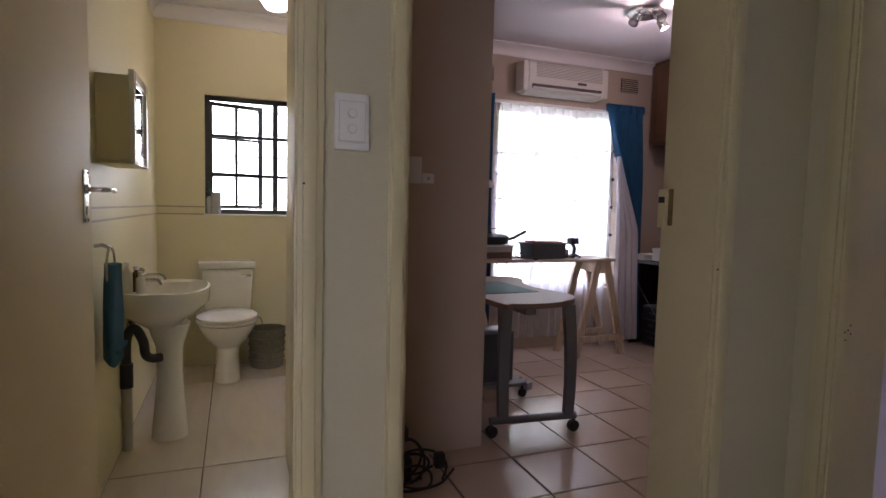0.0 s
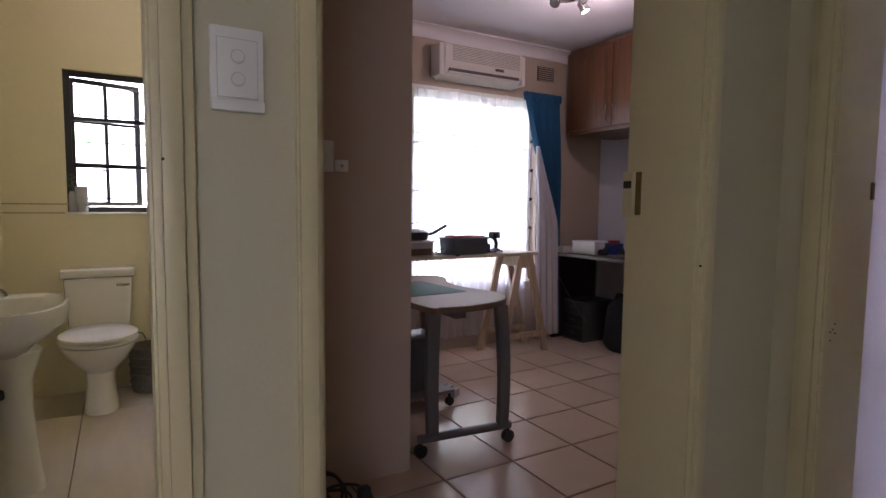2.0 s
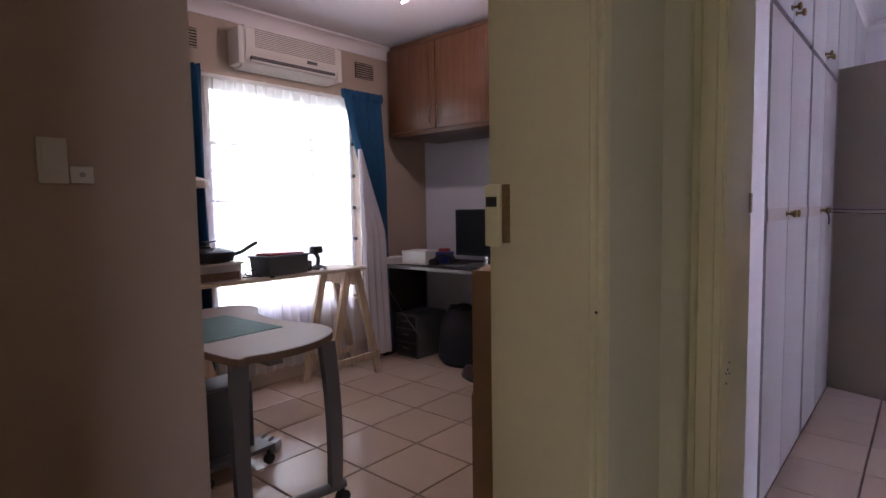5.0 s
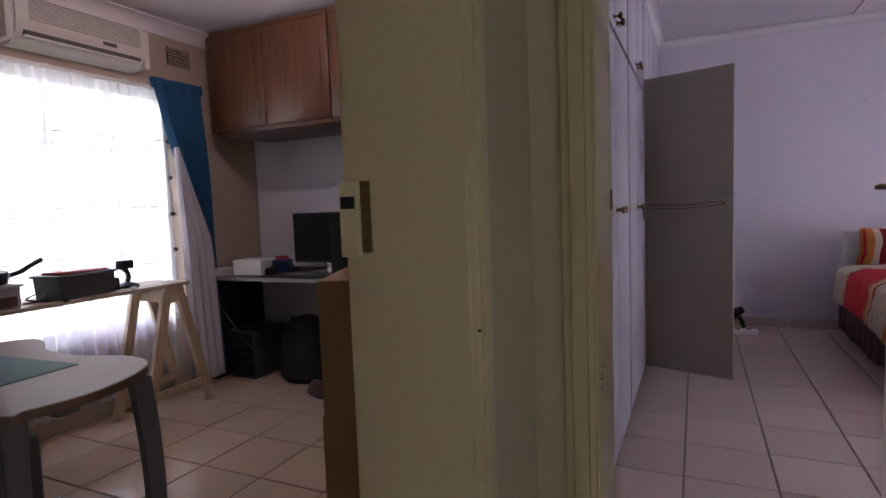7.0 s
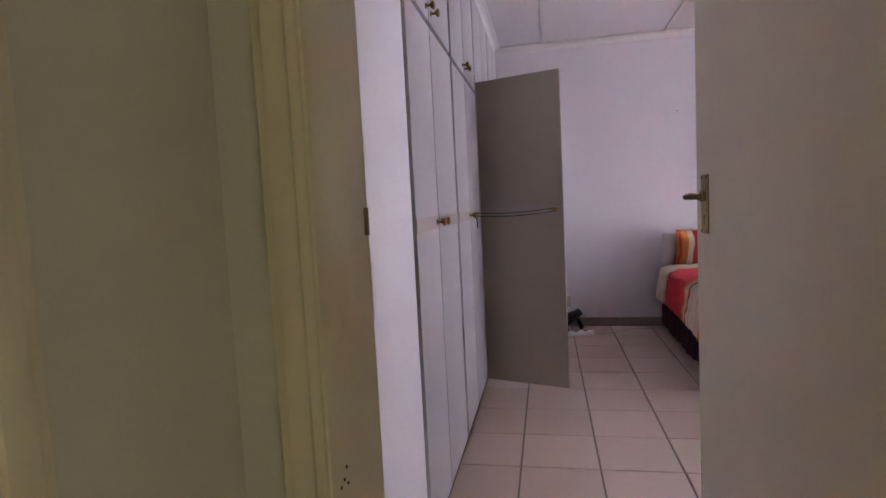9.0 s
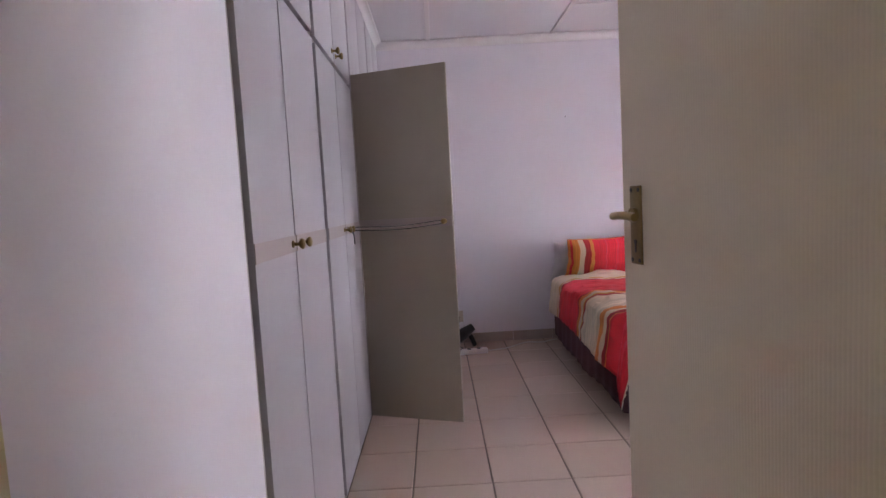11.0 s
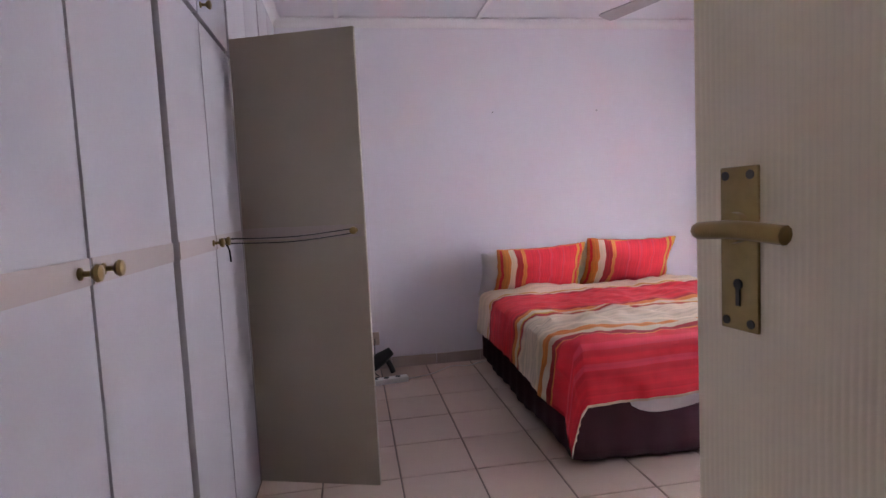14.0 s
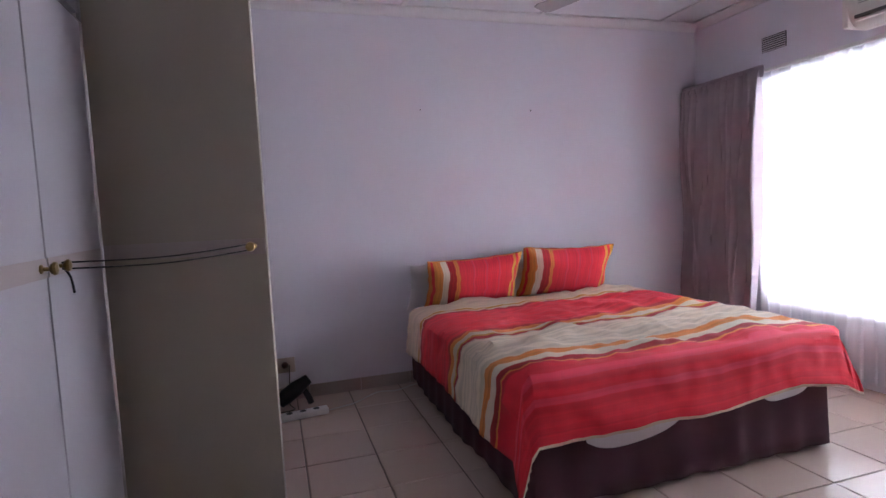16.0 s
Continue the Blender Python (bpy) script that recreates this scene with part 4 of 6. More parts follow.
blue = thing("curtain", "blue lined curtain swept aside at the study window", "curtain", (0, 0, 0))
soft(part("cloth", pleated(0, 1, 3.745, 0.06, 2.015, 5, 0.036, 0.35, 22, 0.5, 4, tied), M_BLUE, blue), 0.003)
soft(part("heading", pleated(2.79, 3.17, 3.75, 1.965, 2.03, 10, 0.016, 0.0, 4, 0.4, 6), M_BLUE, blue), 0.004)




def lining_edges(s, t):
    """The turned-out lining: a point at the top, spreading to the hem."""
    left = 2.88 + 0.04 * t
    right = 2.90 + 0.225 * min(1, t / 0.4) + 0.045 * max(0, t - 0.4) / 0.6
    return left + (right - left) * s


bm = pleated(0, 1, 3.695, 0.055, 1.60, 4, 0.016, 0.0, 18, 0.5, 9, lining_edges)
soft(part("lining", bm, M_LINING, blue, "pale curtain lining turned outwards"), 0.003)
blue2 = thing("curtain", "blue curtain hanging straight beside the study window", "curtain", (0, 0, 0))
soft(part("cloth", pleated(1.62, 1.765, 3.745, 0.06, 2.0, 3, 0.03, 0.3, 16, 0.4, 17), M_BLUE, blue2), 0.003)
soft(part("heading", pleated(1.615, 1.77, 3.75, 1.95, 2.015, 5, 0.016, 0.0, 4, 0.4, 18), M_BLUE, blue2), 0.004)


# ---- wall units ----
def air_conditioner(cx, wall_y, z0, into, label, w=0.775):
    """Split unit on a wall; into is +1 or -1 along y, into the room."""
    e = thing("air_conditioner", label, "air conditioner", (cx, wall_y, z0), 0 if into < 0 else 180)
    e.matrix_basis = e.matrix_basis @ Matrix.Diagonal((1, 0.78, 1, 1))
    # built facing -y
    h, d = 0.25, 0.20
    prof = [(0, 0.0), (-0.09, 0.0), (-0.155, 0.028), (-0.19, 0.075), (-d, 0.14), (-0.196, 0.235), (-0.17, h), (0, h)]
    bm = bmesh.new()
    ends = [[bm.verts.new((x, y, z)) for y, z in prof] for x in (-w / 2 + 0.012, w / 2 - 0.012)]
    k = len(prof)
    for i in range(k):
        bm.faces.new((ends[0][i], ends[0][(i + 1) % k], ends[1][(i + 1) % k], ends[1][i]))
    bm.faces.new(ends[0])
    bm.faces.new(ends[1][::-1])
    bmesh.ops.recalc_face_normals(bm, faces=bm.faces)
    bmesh.ops.bevel(bm, geom=bm.edges[:], offset=0.012, segments=3, affect="EDGES")
    part("case", bm, M_ACP, e)
    for sx in (-1, 1):
        bm = bmesh.new()
        put_box(bm, sx * w / 2 - 0.02, sx * w / 2 + 0.02, -0.185, -0.01, 0.012, h - 0.012, 0.016)
        part("end_cap", bm, M_ACP, e)
    for i in range(10):
        z = 0.122 + i * 0.0115
        yy = -0.2025 if z < 0.235 else -0.196
        part("slat", boxes((-w / 2 + 0.085, w / 2 - 0.05, yy - 0.003, yy + 0.004, z, z + 0.0035)), M_ACS, e)
    bm = bmesh.new()
    put_box(bm, -w / 2 + 0.06, w / 2 - 0.05, -0.196, -0.150, 0.048, 0.066)
    part("outlet_slot", bm, M_ACD, e, "dark air outlet")
    part("flap", boxes((-w / 2 + 0.06, w / 2 - 0.05, -0.190, -0.140, 0.034, 0.046), bevel=0.003), M_ACP, e)
    part("badge", boxes((0.09, 0.17, -0.204, -0.197, 0.088, 0.108), bevel=0.003), M_ACD, e, "small dark badge")
    return e


air_conditioner(2.375, 3.86, 2.045, -1, "cream split air conditioner above the study window", 0.74)
air_conditioner(4.21, -2.88, 2.11, 1, "cream split air conditioner above the bedroom window")


def vent(x0, x1, z0, z1, wall_y, into, material, label, n=6):
    e = thing("air_vent", label, "vent")
    y0, y1 = sorted((wall_y, wall_y + into * 0.004))
    part("backing", boxes((x0, x1, y0, y1, z0, z1)), M_SLOT, e)
    for i in range(n):
        z = z0 + (z1 - z0) * (i + 0.08) / n
        ya, yb = sorted((wall_y + into * 0.003, wall_y + into * 0.012))
        part("slat", boxes((x0 + 0.004, x1 - 0.004, ya, yb, z, z + (z1 - z0) / n * 0.45), bevel=0.002), material, e)


vent(3.00, 3.18, 2.16, 2.275, 3.86, -1, M_STUDY, "taupe louvred wall vent in study", 7)
vent(1.62, 1.80, 2.13, 2.245, 3.86, -1, M_STUDY, "taupe louvred wall vent in study", 7)
vent(5.096, 5.287, 2.178, 2.278, -2.88, 1, M_BED, "white louvred wall vent beside air conditioner", 7)

# ---- bedroom: small things ----
for i in range(14):
    y1 = 1.0 - i * 0.345
    if y1 - 0.342 < -2.88:
        break
    structure("baseboard_%d" % (i + 1), boxes((5.918, 5.9295, y1 - 0.342, y1, 0.0, 0.082), bevel=0.002), M_SKIRT)
out = thing("wall_socket", "beige wall socket with dark plug beside the bed", "socket")
part("plate", boxes((5.920, 5.9295, 0.395, 0.52, 0.185, 0.285), bevel=0.004), mat("beige_socket", (0.50, 0.40, 0.33), 0.4), out)
bm = bmesh.new()
put_lathe(bm, [(0.020, 0), (0.022, 0.02), (0.015, 0.032), (0.006, 0.036)], 14, m=Matrix.Translation((5.920, 0.46, 0.24)) @ Vector((-1, 0, 0)).to_track_quat("Z", "Y").to_matrix().to_4x4())
part("plug", bm, mat("brown_plug", (0.09, 0.03, 0.02), 0.4), out, "dark brown plug")
ps = thing("power_strip", "white multi-plug power strip lying on the floor tiles", "power strip", (5.56, 0.385, 0.0), 8)
part("case", boxes((-0.03, 0.03, -0.16, 0.16, 0.0, 0.038), bevel=0.006), M_PLAS, ps)
for k in range(3):
    bm = bmesh.new()
    put_tube(bm, (0, -0.09 + 0.08 * k, 0.0375), (0, -0.09 + 0.08 * k, 0.040), 0.019)
    part("socket", bm, M_BLACK, ps)
hd = thing("hair_dryer", "black hair dryer standing on the floor by the socket", "hair dryer", (5.73, 0.42, 0.0), 8)
bm = bmesh.new()
put_lathe(bm, [(0.020, -0.10), (0.036, -0.095), (0.043, -0.05), (0.043, 0.02), (0.034, 0.06), (0.028, 0.10), (0.022, 0.102)], 18, m=Matrix.Translation((0, 0.0, 0.118)) @ pose(0, 0, 0, 58, 0, 0) @ Matrix.Scale(1.15, 4))
part("barrel", bm, M_BLACK, hd)
bm = bmesh.new()
put_path(bm, smooth_curve([(0, -0.055, 0.13), (0, -0.085, 0.075), (0, -0.105, 0.02)], 6), 0.02, 10)
part("handle", bm, M_BLACK, hd)
bm = bmesh.new()
put_path(bm, smooth_curve([(5.583, 0.22, 0.012), (5.66, 0.05, 0.006), (5.80, -0.12, 0.006), (5.78, -0.25, 0.006), (5.84, -0.36, 0.006), (5.87, -0.48, 0.006)], 8), 0.004, 6)
single("cable", bm, M_CABLE, "cream power cable trailing over the floor", "cable")
bm = bmesh.new()
put_path(bm, smooth_curve([(5.915, 0.43, 0.235), (5.86, 0.44, 0.12), (5.80, 0.45, 0.02), (5.70, 0.42, 0.008), (5.64, 0.50, 0.02)], 8), 0.0035, 6)
single("cable", bm, M_BLACK, "dark cable hanging from the wall socket", "cable")
for y, z in ((-0.555, 1.896), (-1.397, 1.894)):
    bm = bmesh.new()
    put_tube(bm, (5.9305, y, z), (5.917, y, z + 0.003), 0.003, seg=8)
    single("nail", bm, M_STEELD, "small bare nail in the white wall", "nail", "nails in the bedroom wall")
fan = thing("ceiling_fan", "ceiling fan with pale blades at rest", "fan", (4.72, -1.45, 0))
bm = bmesh.new()
put_tube(bm, (0, 0, 2.47), (0, 0, H2 - 0.001), 0.012)
part("rod", bm, M_CEIL, fan)
bm = bmesh.new()
put_lathe(bm, [(0.03, 2.34), (0.085, 2.355), (0.10, 2.395), (0.10, 2.44), (0.07, 2.475), (0.02, 2.48)], 24)
part("motor", bm, M_ACP, fan)
for k in range(3):
    bm = bmesh.new()
    put_prism(bm, [(0.16, -0.045), (0.64, -0.062), (0.665, -0.05), (0.67, 0.05), (0.64, 0.062), (0.16, 0.05)], -0.003, 0.003)
    put_box(bm, 0.08, 0.2, -0.018, 0.018, 0.003, 0.008)
    bmesh.ops.transform(bm, matrix=Matrix.Translation((0, 0, 2.40)) @ pose(0, 0, 0, 0, 0, 23 + 120 * k) @ pose(0, 0, 0, 10, 0, 0), verts=bm.verts)
    part("blade", bm, mat("fan_blade", (0.40, 0.37, 0.37), 0.5) if k == 0 else bpy.data.materials["fan_blade"], fan)

# ---- passage and study switches ----
sw = thing("light_switch", "white double light switch on the passage wall", "switch", (0.139, 1.07, 1.307))
part("plate", boxes((-0.036, 0.036, -0.010, -0.001, -0.058, 0.058), bevel=0.004), M_PLAS, sw)
part("inset", boxes((-0.0275, 0.0275, -0.0115, -0.0095, -0.040, 0.042), bevel=0.0008), M_SWRING, sw)
part("inset_face", boxes((-0.0262, 0.0262, -0.0130, -0.0112, -0.0385, 0.0405), bevel=0.0008), M_PLAS, sw)
for z in (0.017, -0.014):
    bm = bmesh.new()
    put_tube(bm, (0, -0.0125, z), (0, -0.0142, z), 0.0098, seg=20)
    ring = part("rocker_ring", bm, M_SWRING, sw, "grey ring")
    bm = bmesh.new()
    put_tube(bm, (0, -0.0135, z), (0, -0.0165, z), 0.0082, seg=20)
    part("rocker", bm, M_PLAS, ring)
part("sill", boxes((-0.036, 0.036, -0.016, -0.0095, -0.058, -0.042), bevel=0.003), M_PLAS, sw)
sw2 = thing("light_switch", "white light switch on the taupe study wall", "switch", (0.655, 2.25, 1.300))
part("plate", boxes((-0.033, 0.033, -0.010, -0.001, -0.058, 0.058), bevel=0.003), M_PLAS, sw2)
part("rocker", boxes((-0.024, 0.024, -0.014, -0.0095, -0.025, 0.045), bevel=0.002), M_PLAS, sw2)
bl = thing("bell_push", "small white push button beside the light switch", "switch", (0.718, 2.25, 1.266))
part("plate", boxes((-0.027, 0.027, -0.012, -0.001, -0.022, 0.022), bevel=0.004), M_PLAS, bl)
bm = bmesh.new()
put_tube(bm, (0, -0.0115, 0), (0, -0.0145, 0), 0.007)
part("button", bm, M_TUB, bl)

# ---- study: wall cupboards and desk ----
CX = 3.235


def wall_cupboard(y0, y1, label, rounded=False, ym=None):
    """Cupboard hung under the ceiling, doors facing -x."""
    u = thing("wall_cupboard", label, "cupboard", group="wall cupboards over the desk")
    z0, z1 = 1.735, 2.375
    bm = bmesh.new()
    if rounded:
        r = 0.13
        arc = [(CX + r - r * math.cos(a), y1 - r + r * math.sin(a)) for a in [math.pi / 2 * i / 6 for i in range(7)]]
        put_prism(bm, [(3.753, y0)] + [(CX + 0.0, y0)] + arc + [(3.753, y1)], z0, z1)
    else:
        put_box(bm, CX, 3.753, y0, y1, z0, z1)
    part("carcass", bm, M_CABH, u)
    ye = y1 - (0.135 if rounded else 0)
    ym = ym or (y0 + ye) / 2
    for k, (a, b) in enumerate(((y0, ym), (ym, ye))):
        d = part("door", boxes((CX - 0.019, CX - 0.001, a + 0.003, b - 0.003, z0 + 0.004, z1 - 0.02), bevel=0.003), M_CAB, u, "mahogany veneer door")
        bm = bmesh.new()
        put_box(bm, CX - 0.022, CX - 0.0185, a + 0.06, b - 0.06, z0 + 0.07, z1 - 0.09, 0.0015)
        part("panel", bm, M_CAB, d)
        hy = b - 0.035 if k == 0 else a + 0.035
        bm = bmesh.new()
        put_path(bm, smooth_curve([(CX - 0.019, hy, z0 + 0.04), (CX - 0.042, hy, z0 + 0.05), (CX - 0.044, hy, z0 + 0.10), (CX - 0.042, hy, z0 + 0.15), (CX - 0.019, hy, z0 + 0.16)], 5), 0.0055, 8)
        part("handle", bm, M_CHROME, d, "satin steel bow handle")
    part("pelmet", boxes((CX - 0.012, 3.753, y0 + 0.001, y1 - (0.135 if rounded else 0.001), z0 - 0.03, z0 - 0.0005), bevel=0.004), M_CABH, u, "dark lower edge moulding")
    part("crown", boxes((CX - 0.022, 3.753, y0 + 0.001, y1 - (0.135 if rounded else 0.001), z1 - 0.018, z1 + 0.012), bevel=0.006), M_CABH, u)


wall_cupboard(2.730, 3.835, "mahogany wall cupboard with rounded end under ceiling", True, 3.245)
wall_cupboard(1.70, 2.726, "mahogany wall cupboard above the dark desk")
desk = thing("desk", "dark fitted desk along the study wall", "desk")
part("top", boxes((3.12, 3.753, 1.75, 3.82, 0.715, 0.742), bevel=0.004), M_DESK, desk)
part("edge", boxes((3.112, 3.1195, 1.75, 3.82, 0.717, 0.740)), M_GREYM, desk)
part("side_panel", boxes((3.16, 3.66, 3.78, 3.80, 0.0, 0.714)), M_DESK, desk)
part("side_panel", boxes((3.16, 3.66, 1.78, 1.80, 0.0, 0.714)), M_DESK, desk)
DZ = 0.742
mon = thing("monitor", "black flat computer monitor on the desk", "monitor", (3.46, 2.97, DZ), 0)
part("screen", boxes((-0.012, 0.028, -0.30, 0.30, 0.065, 0.41), bevel=0.006), M_BLACKC, mon)
part("panel", boxes((-0.0135, -0.0122, -0.285, 0.285, 0.085, 0.397)), mat("screen_glass", (0.006, 0.006, 0.008), 0.5, spec=0.08), mon, "dark switched-off screen")
part("neck", boxes((0.0, 0.03, -0.04, 0.04, 0.012, 0.10), bevel=0.004), M_CHROME, mon)
part("foot", boxes((-0.09, 0.08, -0.13, 0.13, 0.0, 0.012), bevel=0.004), M_CHROME, mon)
wb = thing("box", "white cardboard box on the desk", "box", (3.30, 3.50, DZ), 8)
part("carton", boxes((-0.09, 0.09, -0.11, 0.11, 0.0, 0.10), bevel=0.003), M_PLAS, wb)
part("lid", boxes((-0.092, 0.092, -0.112, 0.112, 0.085, 0.103), bevel=0.002), M_PLAS, wb)
pp = thing("paper_stack", "stack of white papers at the desk edge", "papers", (3.22, 3.70, DZ), -12)
for k in range(4):
    bm = boxes((-0.085 + 0.004 * k, 0.085 + 0.003 * k, -0.09, 0.08 + 0.004 * k, 0.012 * k, 0.012 * k + 0.011), bevel=0.001)
    part("sheet", bm, M_SHEET, pp)
tb = thing("tub", "blue plastic tub with red lid on the desk", "tub", (3.42, 3.36, DZ))
bm = bmesh.new()
put_lathe(bm, [(0.06, 0), (0.068, 0.005), (0.075, 0.085), (0.07, 0.09)], 22)
part("body", bm, M_BLUEP, tb)
bm = bmesh.new()
put_lathe(bm, [(0.045, 0.088), (0.048, 0.1), (0.046, 0.112), (0.02, 0.115)], 20)
part("lid", bm, M_RED, tb, "red lid")
hp = thing("headphones", "black headphones lying on the desk", "headphones", (3.30, 3.26, DZ), 30)
for sy in (-1, 1):
    bm = bmesh.new()
    put_lathe(bm, [(0.02, 0), (0.04, 0.004), (0.042, 0.03), (0.03, 0.045), (0.01, 0.047)], 18, at=(0, 0.075 * sy, 0))
    part("ear_cup", bm, M_BLACKC, hp)
bm = bmesh.new()
put_path(bm, smooth_curve([(0, -0.075, 0.035), (0.05, -0.06, 0.06), (0.085, 0, 0.068), (0.05, 0.06, 0.06), (0, 0.075, 0.035)], 6), 0.009, 8)
part("headband", bm, M_BLACK, hp)
kb2 = thing("keyboard", "black keyboard lying before the monitor", "keyboard", (3.24, 2.95, DZ), 2)
part("case", boxes((-0.065, 0.065, -0.20, 0.20, 0.0, 0.018), bevel=0.004), M_BLACK, kb2)
part("keys", boxes(*[(-0.05 + 0.021 * r, -0.033 + 0.021 * r, -0.19 + 0.021 * c, -0.172 + 0.021 * c, 0.0175, 0.022) for r in range(5) for c in range(18)]), M_GREYP, kb2)
ch = thing("office_chair", "black padded office chair pushed to the desk", "chair", (3.04, 2.28, 0), 8)
bm = bmesh.new()
put_box(bm, -0.22, 0.22, -0.23, 0.23, 0.43, 0.51, 0.03)
part("seat", bm, M_BLACKC, ch)
bm = bmesh.new()
put_box(bm, -0.27, -0.20, -0.21, 0.21, 0.60, 1.10, 0.034)
part("backrest", bm, M_BLACKC, ch)
part("back_frame", boxes((-0.285, -0.255, -0.03, 0.03, 0.42, 0.80), bevel=0.006), M_BLACK, ch)
bm = bmesh.new()
put_tube(bm, (0, 0, 0.10), (0, 0, 0.43), 0.025)
part("gas_column", bm, M_BLACK, ch)
for k in range(5):
    a = 2 * math.pi * k / 5
    bm = bmesh.new()
    put_tube(bm, (0, 0, 0.11), (0.27 * math.cos(a), 0.27 * math.sin(a), 0.075), 0.02, 0.014)
    lg = part("foot", bm, M_BLACK, ch)
    bm = bmesh.new()
    put_tube(bm, (0.27 * math.cos(a) - 0.02, 0.27 * math.sin(a), 0.028), (0.27 * math.cos(a) + 0.02, 0.27 * math.sin(a), 0.028), 0.028)
    part("castor", bm, M_BLACK, lg)
pc = thing("drawer_unit", "dark plastic drawer unit under the desk", "drawers", (3.42, 3.62, 0))
part("case", boxes((-0.17, 0.17, -0.12, 0.12, 0.0, 0.34), bevel=0.006), M_GREYP, pc)
for k in range(3):
    d = part("drawer", boxes((-0.178, -0.171, -0.108, 0.108, 0.02 + 0.107 * k, 0.115 + 0.107 * k), bevel=0.003), M_BLACK, pc)
    part("grip", boxes((-0.186, -0.178, -0.03, 0.03, 0.065 + 0.107 * k, 0.078 + 0.107 * k), bevel=0.002), M_GREYP, d)
bag = bmesh.new()
put_lathe(bag, [(0.19, 0.0), (0.22, 0.04), (0.22, 0.20), (0.20, 0.32), (0.14, 0.41), (0.05, 0.44)], 26, sx=0.75, sy=1.0)
for v in bag.verts:
    v.co += v.co.normalized() * 0.03 * noise.noise(v.co * 6)
    v.co.z = max(v.co.z, 0)
bg = thing("bag", "black cloth bag slumped under the desk", "bag", (3.40, 3.14, 0))
part("body", bag, M_BLACKC, bg)
bm = bmesh.new()
put_path(bm, smooth_curve([(-0.08, -0.08, 0.40), (-0.12, -0.03, 0.45), (-0.12, 0.04, 0.45), (-0.08, 0.09, 0.39)], 6), 0.009, 8)
part("strap", bm, M_BLACKC, bg)
shoe = thing("shoe", "dark shoe lying beside the bag", "shoe", (3.12, 2.86, 0), 70)
bm = bmesh.new()
put_lathe(bm, [(0.10, 0), (0.105, 0.015), (0.10, 0.028), (0.09, 0.03)], 20, sx=1.25, sy=0.42)
part("sole", bm, M_BLACK, shoe)
bm = bmesh.new()
put_lathe(bm, [(0.095, 0.028), (0.09, 0.05), (0.06, 0.085), (0.035, 0.095)], 20, sx=1.2, sy=0.42)
part("upper", bm, mat("dark_red_leather", (0.06, 0.02, 0.02), 0.5), shoe)
bm = bmesh.new()
put_path(bm, smooth_curve([(3.11, 3.76, 0.71), (3.13, 3.66, 0.52), (3.17, 3.50, 0.30), (3.20, 3.42, 0.20)], 8), 0.003, 6)
single("cable", bm, M_GREYM, "grey cable hanging below the desk edge", "cable")
for k, (z0, z1) in enumerate(((0.0, 0.462), (0.463, 0.93))):
    c = thing("cardboard_box", "brown cardboard box stacked by the study door", "box", (2.215, 1.775, z0), 20 + 1.5 * k, "stacked cartons")
    part("carton", boxes((-0.31, 0.31, -0.20, 0.20, 0.0, z1 - z0 - 0.004), bevel=0.003), M_CARD, c)
    part("flap", boxes((-0.308, 0.308, -0.198, -0.002, z1 - z0 - 0.004, z1 - z0 - 0.001)), M_CARD, c)
    part("flap", boxes((-0.308, 0.308, 0.002, 0.198, z1 - z0 - 0.004, z1 - z0 - 0.001)), M_CARD, c)

# ---- study: trestle table and what stands on it ----
tt = thing("trestle_table", "pine board on two A-shaped wooden trestles", "table")
part("tabletop", boxes((1.22, 2.715, 3.455, 3.785, 0.754, 0.774), bevel=0.002), M_PINET, tt)


def beam(bm, p, q, w, t):
    """A sawn board from p to q, w wide along x, t thick along y."""
    p, q = Vector(p), Vector(q)
    vs = [[bm.verts.new(e + Vector((sx * w / 2, sy * t / 2, 0))) for sx, sy in ((-1, -1), (1, -1), (1, 1), (-1, 1))] for e in (p, q)]
    bm.faces.new(vs[0])
    bm.faces.new(vs[1][::-1])
    for i in range(4):
        bm.faces.new((vs[0][i], vs[0][(i + 1) % 4], vs[1][(i + 1) % 4], vs[1][i]))


for x in (2.607, 1.45):
    part("beam", boxes((x - 0.02, x + 0.02, 3.462, 3.77, 0.66, 0.753), bevel=0.002), M_PINE, tt)
    for y in (3.478, 3.74):
        for sx in (-1, 1):
            bm = bmesh.new()
            beam(bm, (x + sx * 0.232, y + sx * 0.02, 0.0), (x + sx * 0.040, y + sx * 0.005, 0.752), 0.055, 0.028)
            part("leg", bm, M_PINE, tt)
        part("stretcher", boxes((x - 0.20, x + 0.20, y - 0.040, y - 0.024, 0.13, 0.175), bevel=0.002), M_PINE, tt)
TZ = 0.774
tub = thing("storage_tub", "clear plastic storage tub on the trestle table", "tub", (1.66, 3.58, TZ), 4)
bm = bmesh.new()
put_box(bm, -0.16, 0.16, -0.10, 0.10, 0, 0.105, 0.012)
bt = part("body", bm, M_TUB, tub)
part("rim", boxes((-0.17, 0.17, -0.11, 0.11, 0.095, 0.108), bevel=0.004), M_PLAS, tub)
part("contents", boxes((-0.12, 0.14, -0.103, -0.099, 0.01, 0.055)), mat("brown_contents", (0.12, 0.07, 0.045), 0.6, var=0.5, scale=40), tub)
pan = thing("frying_pan", "black lidded pan resting on the storage tub", "pan", (1.66, 3.58, TZ + 0.108))
bm = bmesh.new()
put_lathe(bm, [(0.11, 0), (0.145, 0.008), (0.155, 0.045), (0.150, 0.060), (0.11, 0.075), (0.03, 0.080)], 30)
part("pan_body", bm, M_BLACK, pan)
bm = bmesh.new()
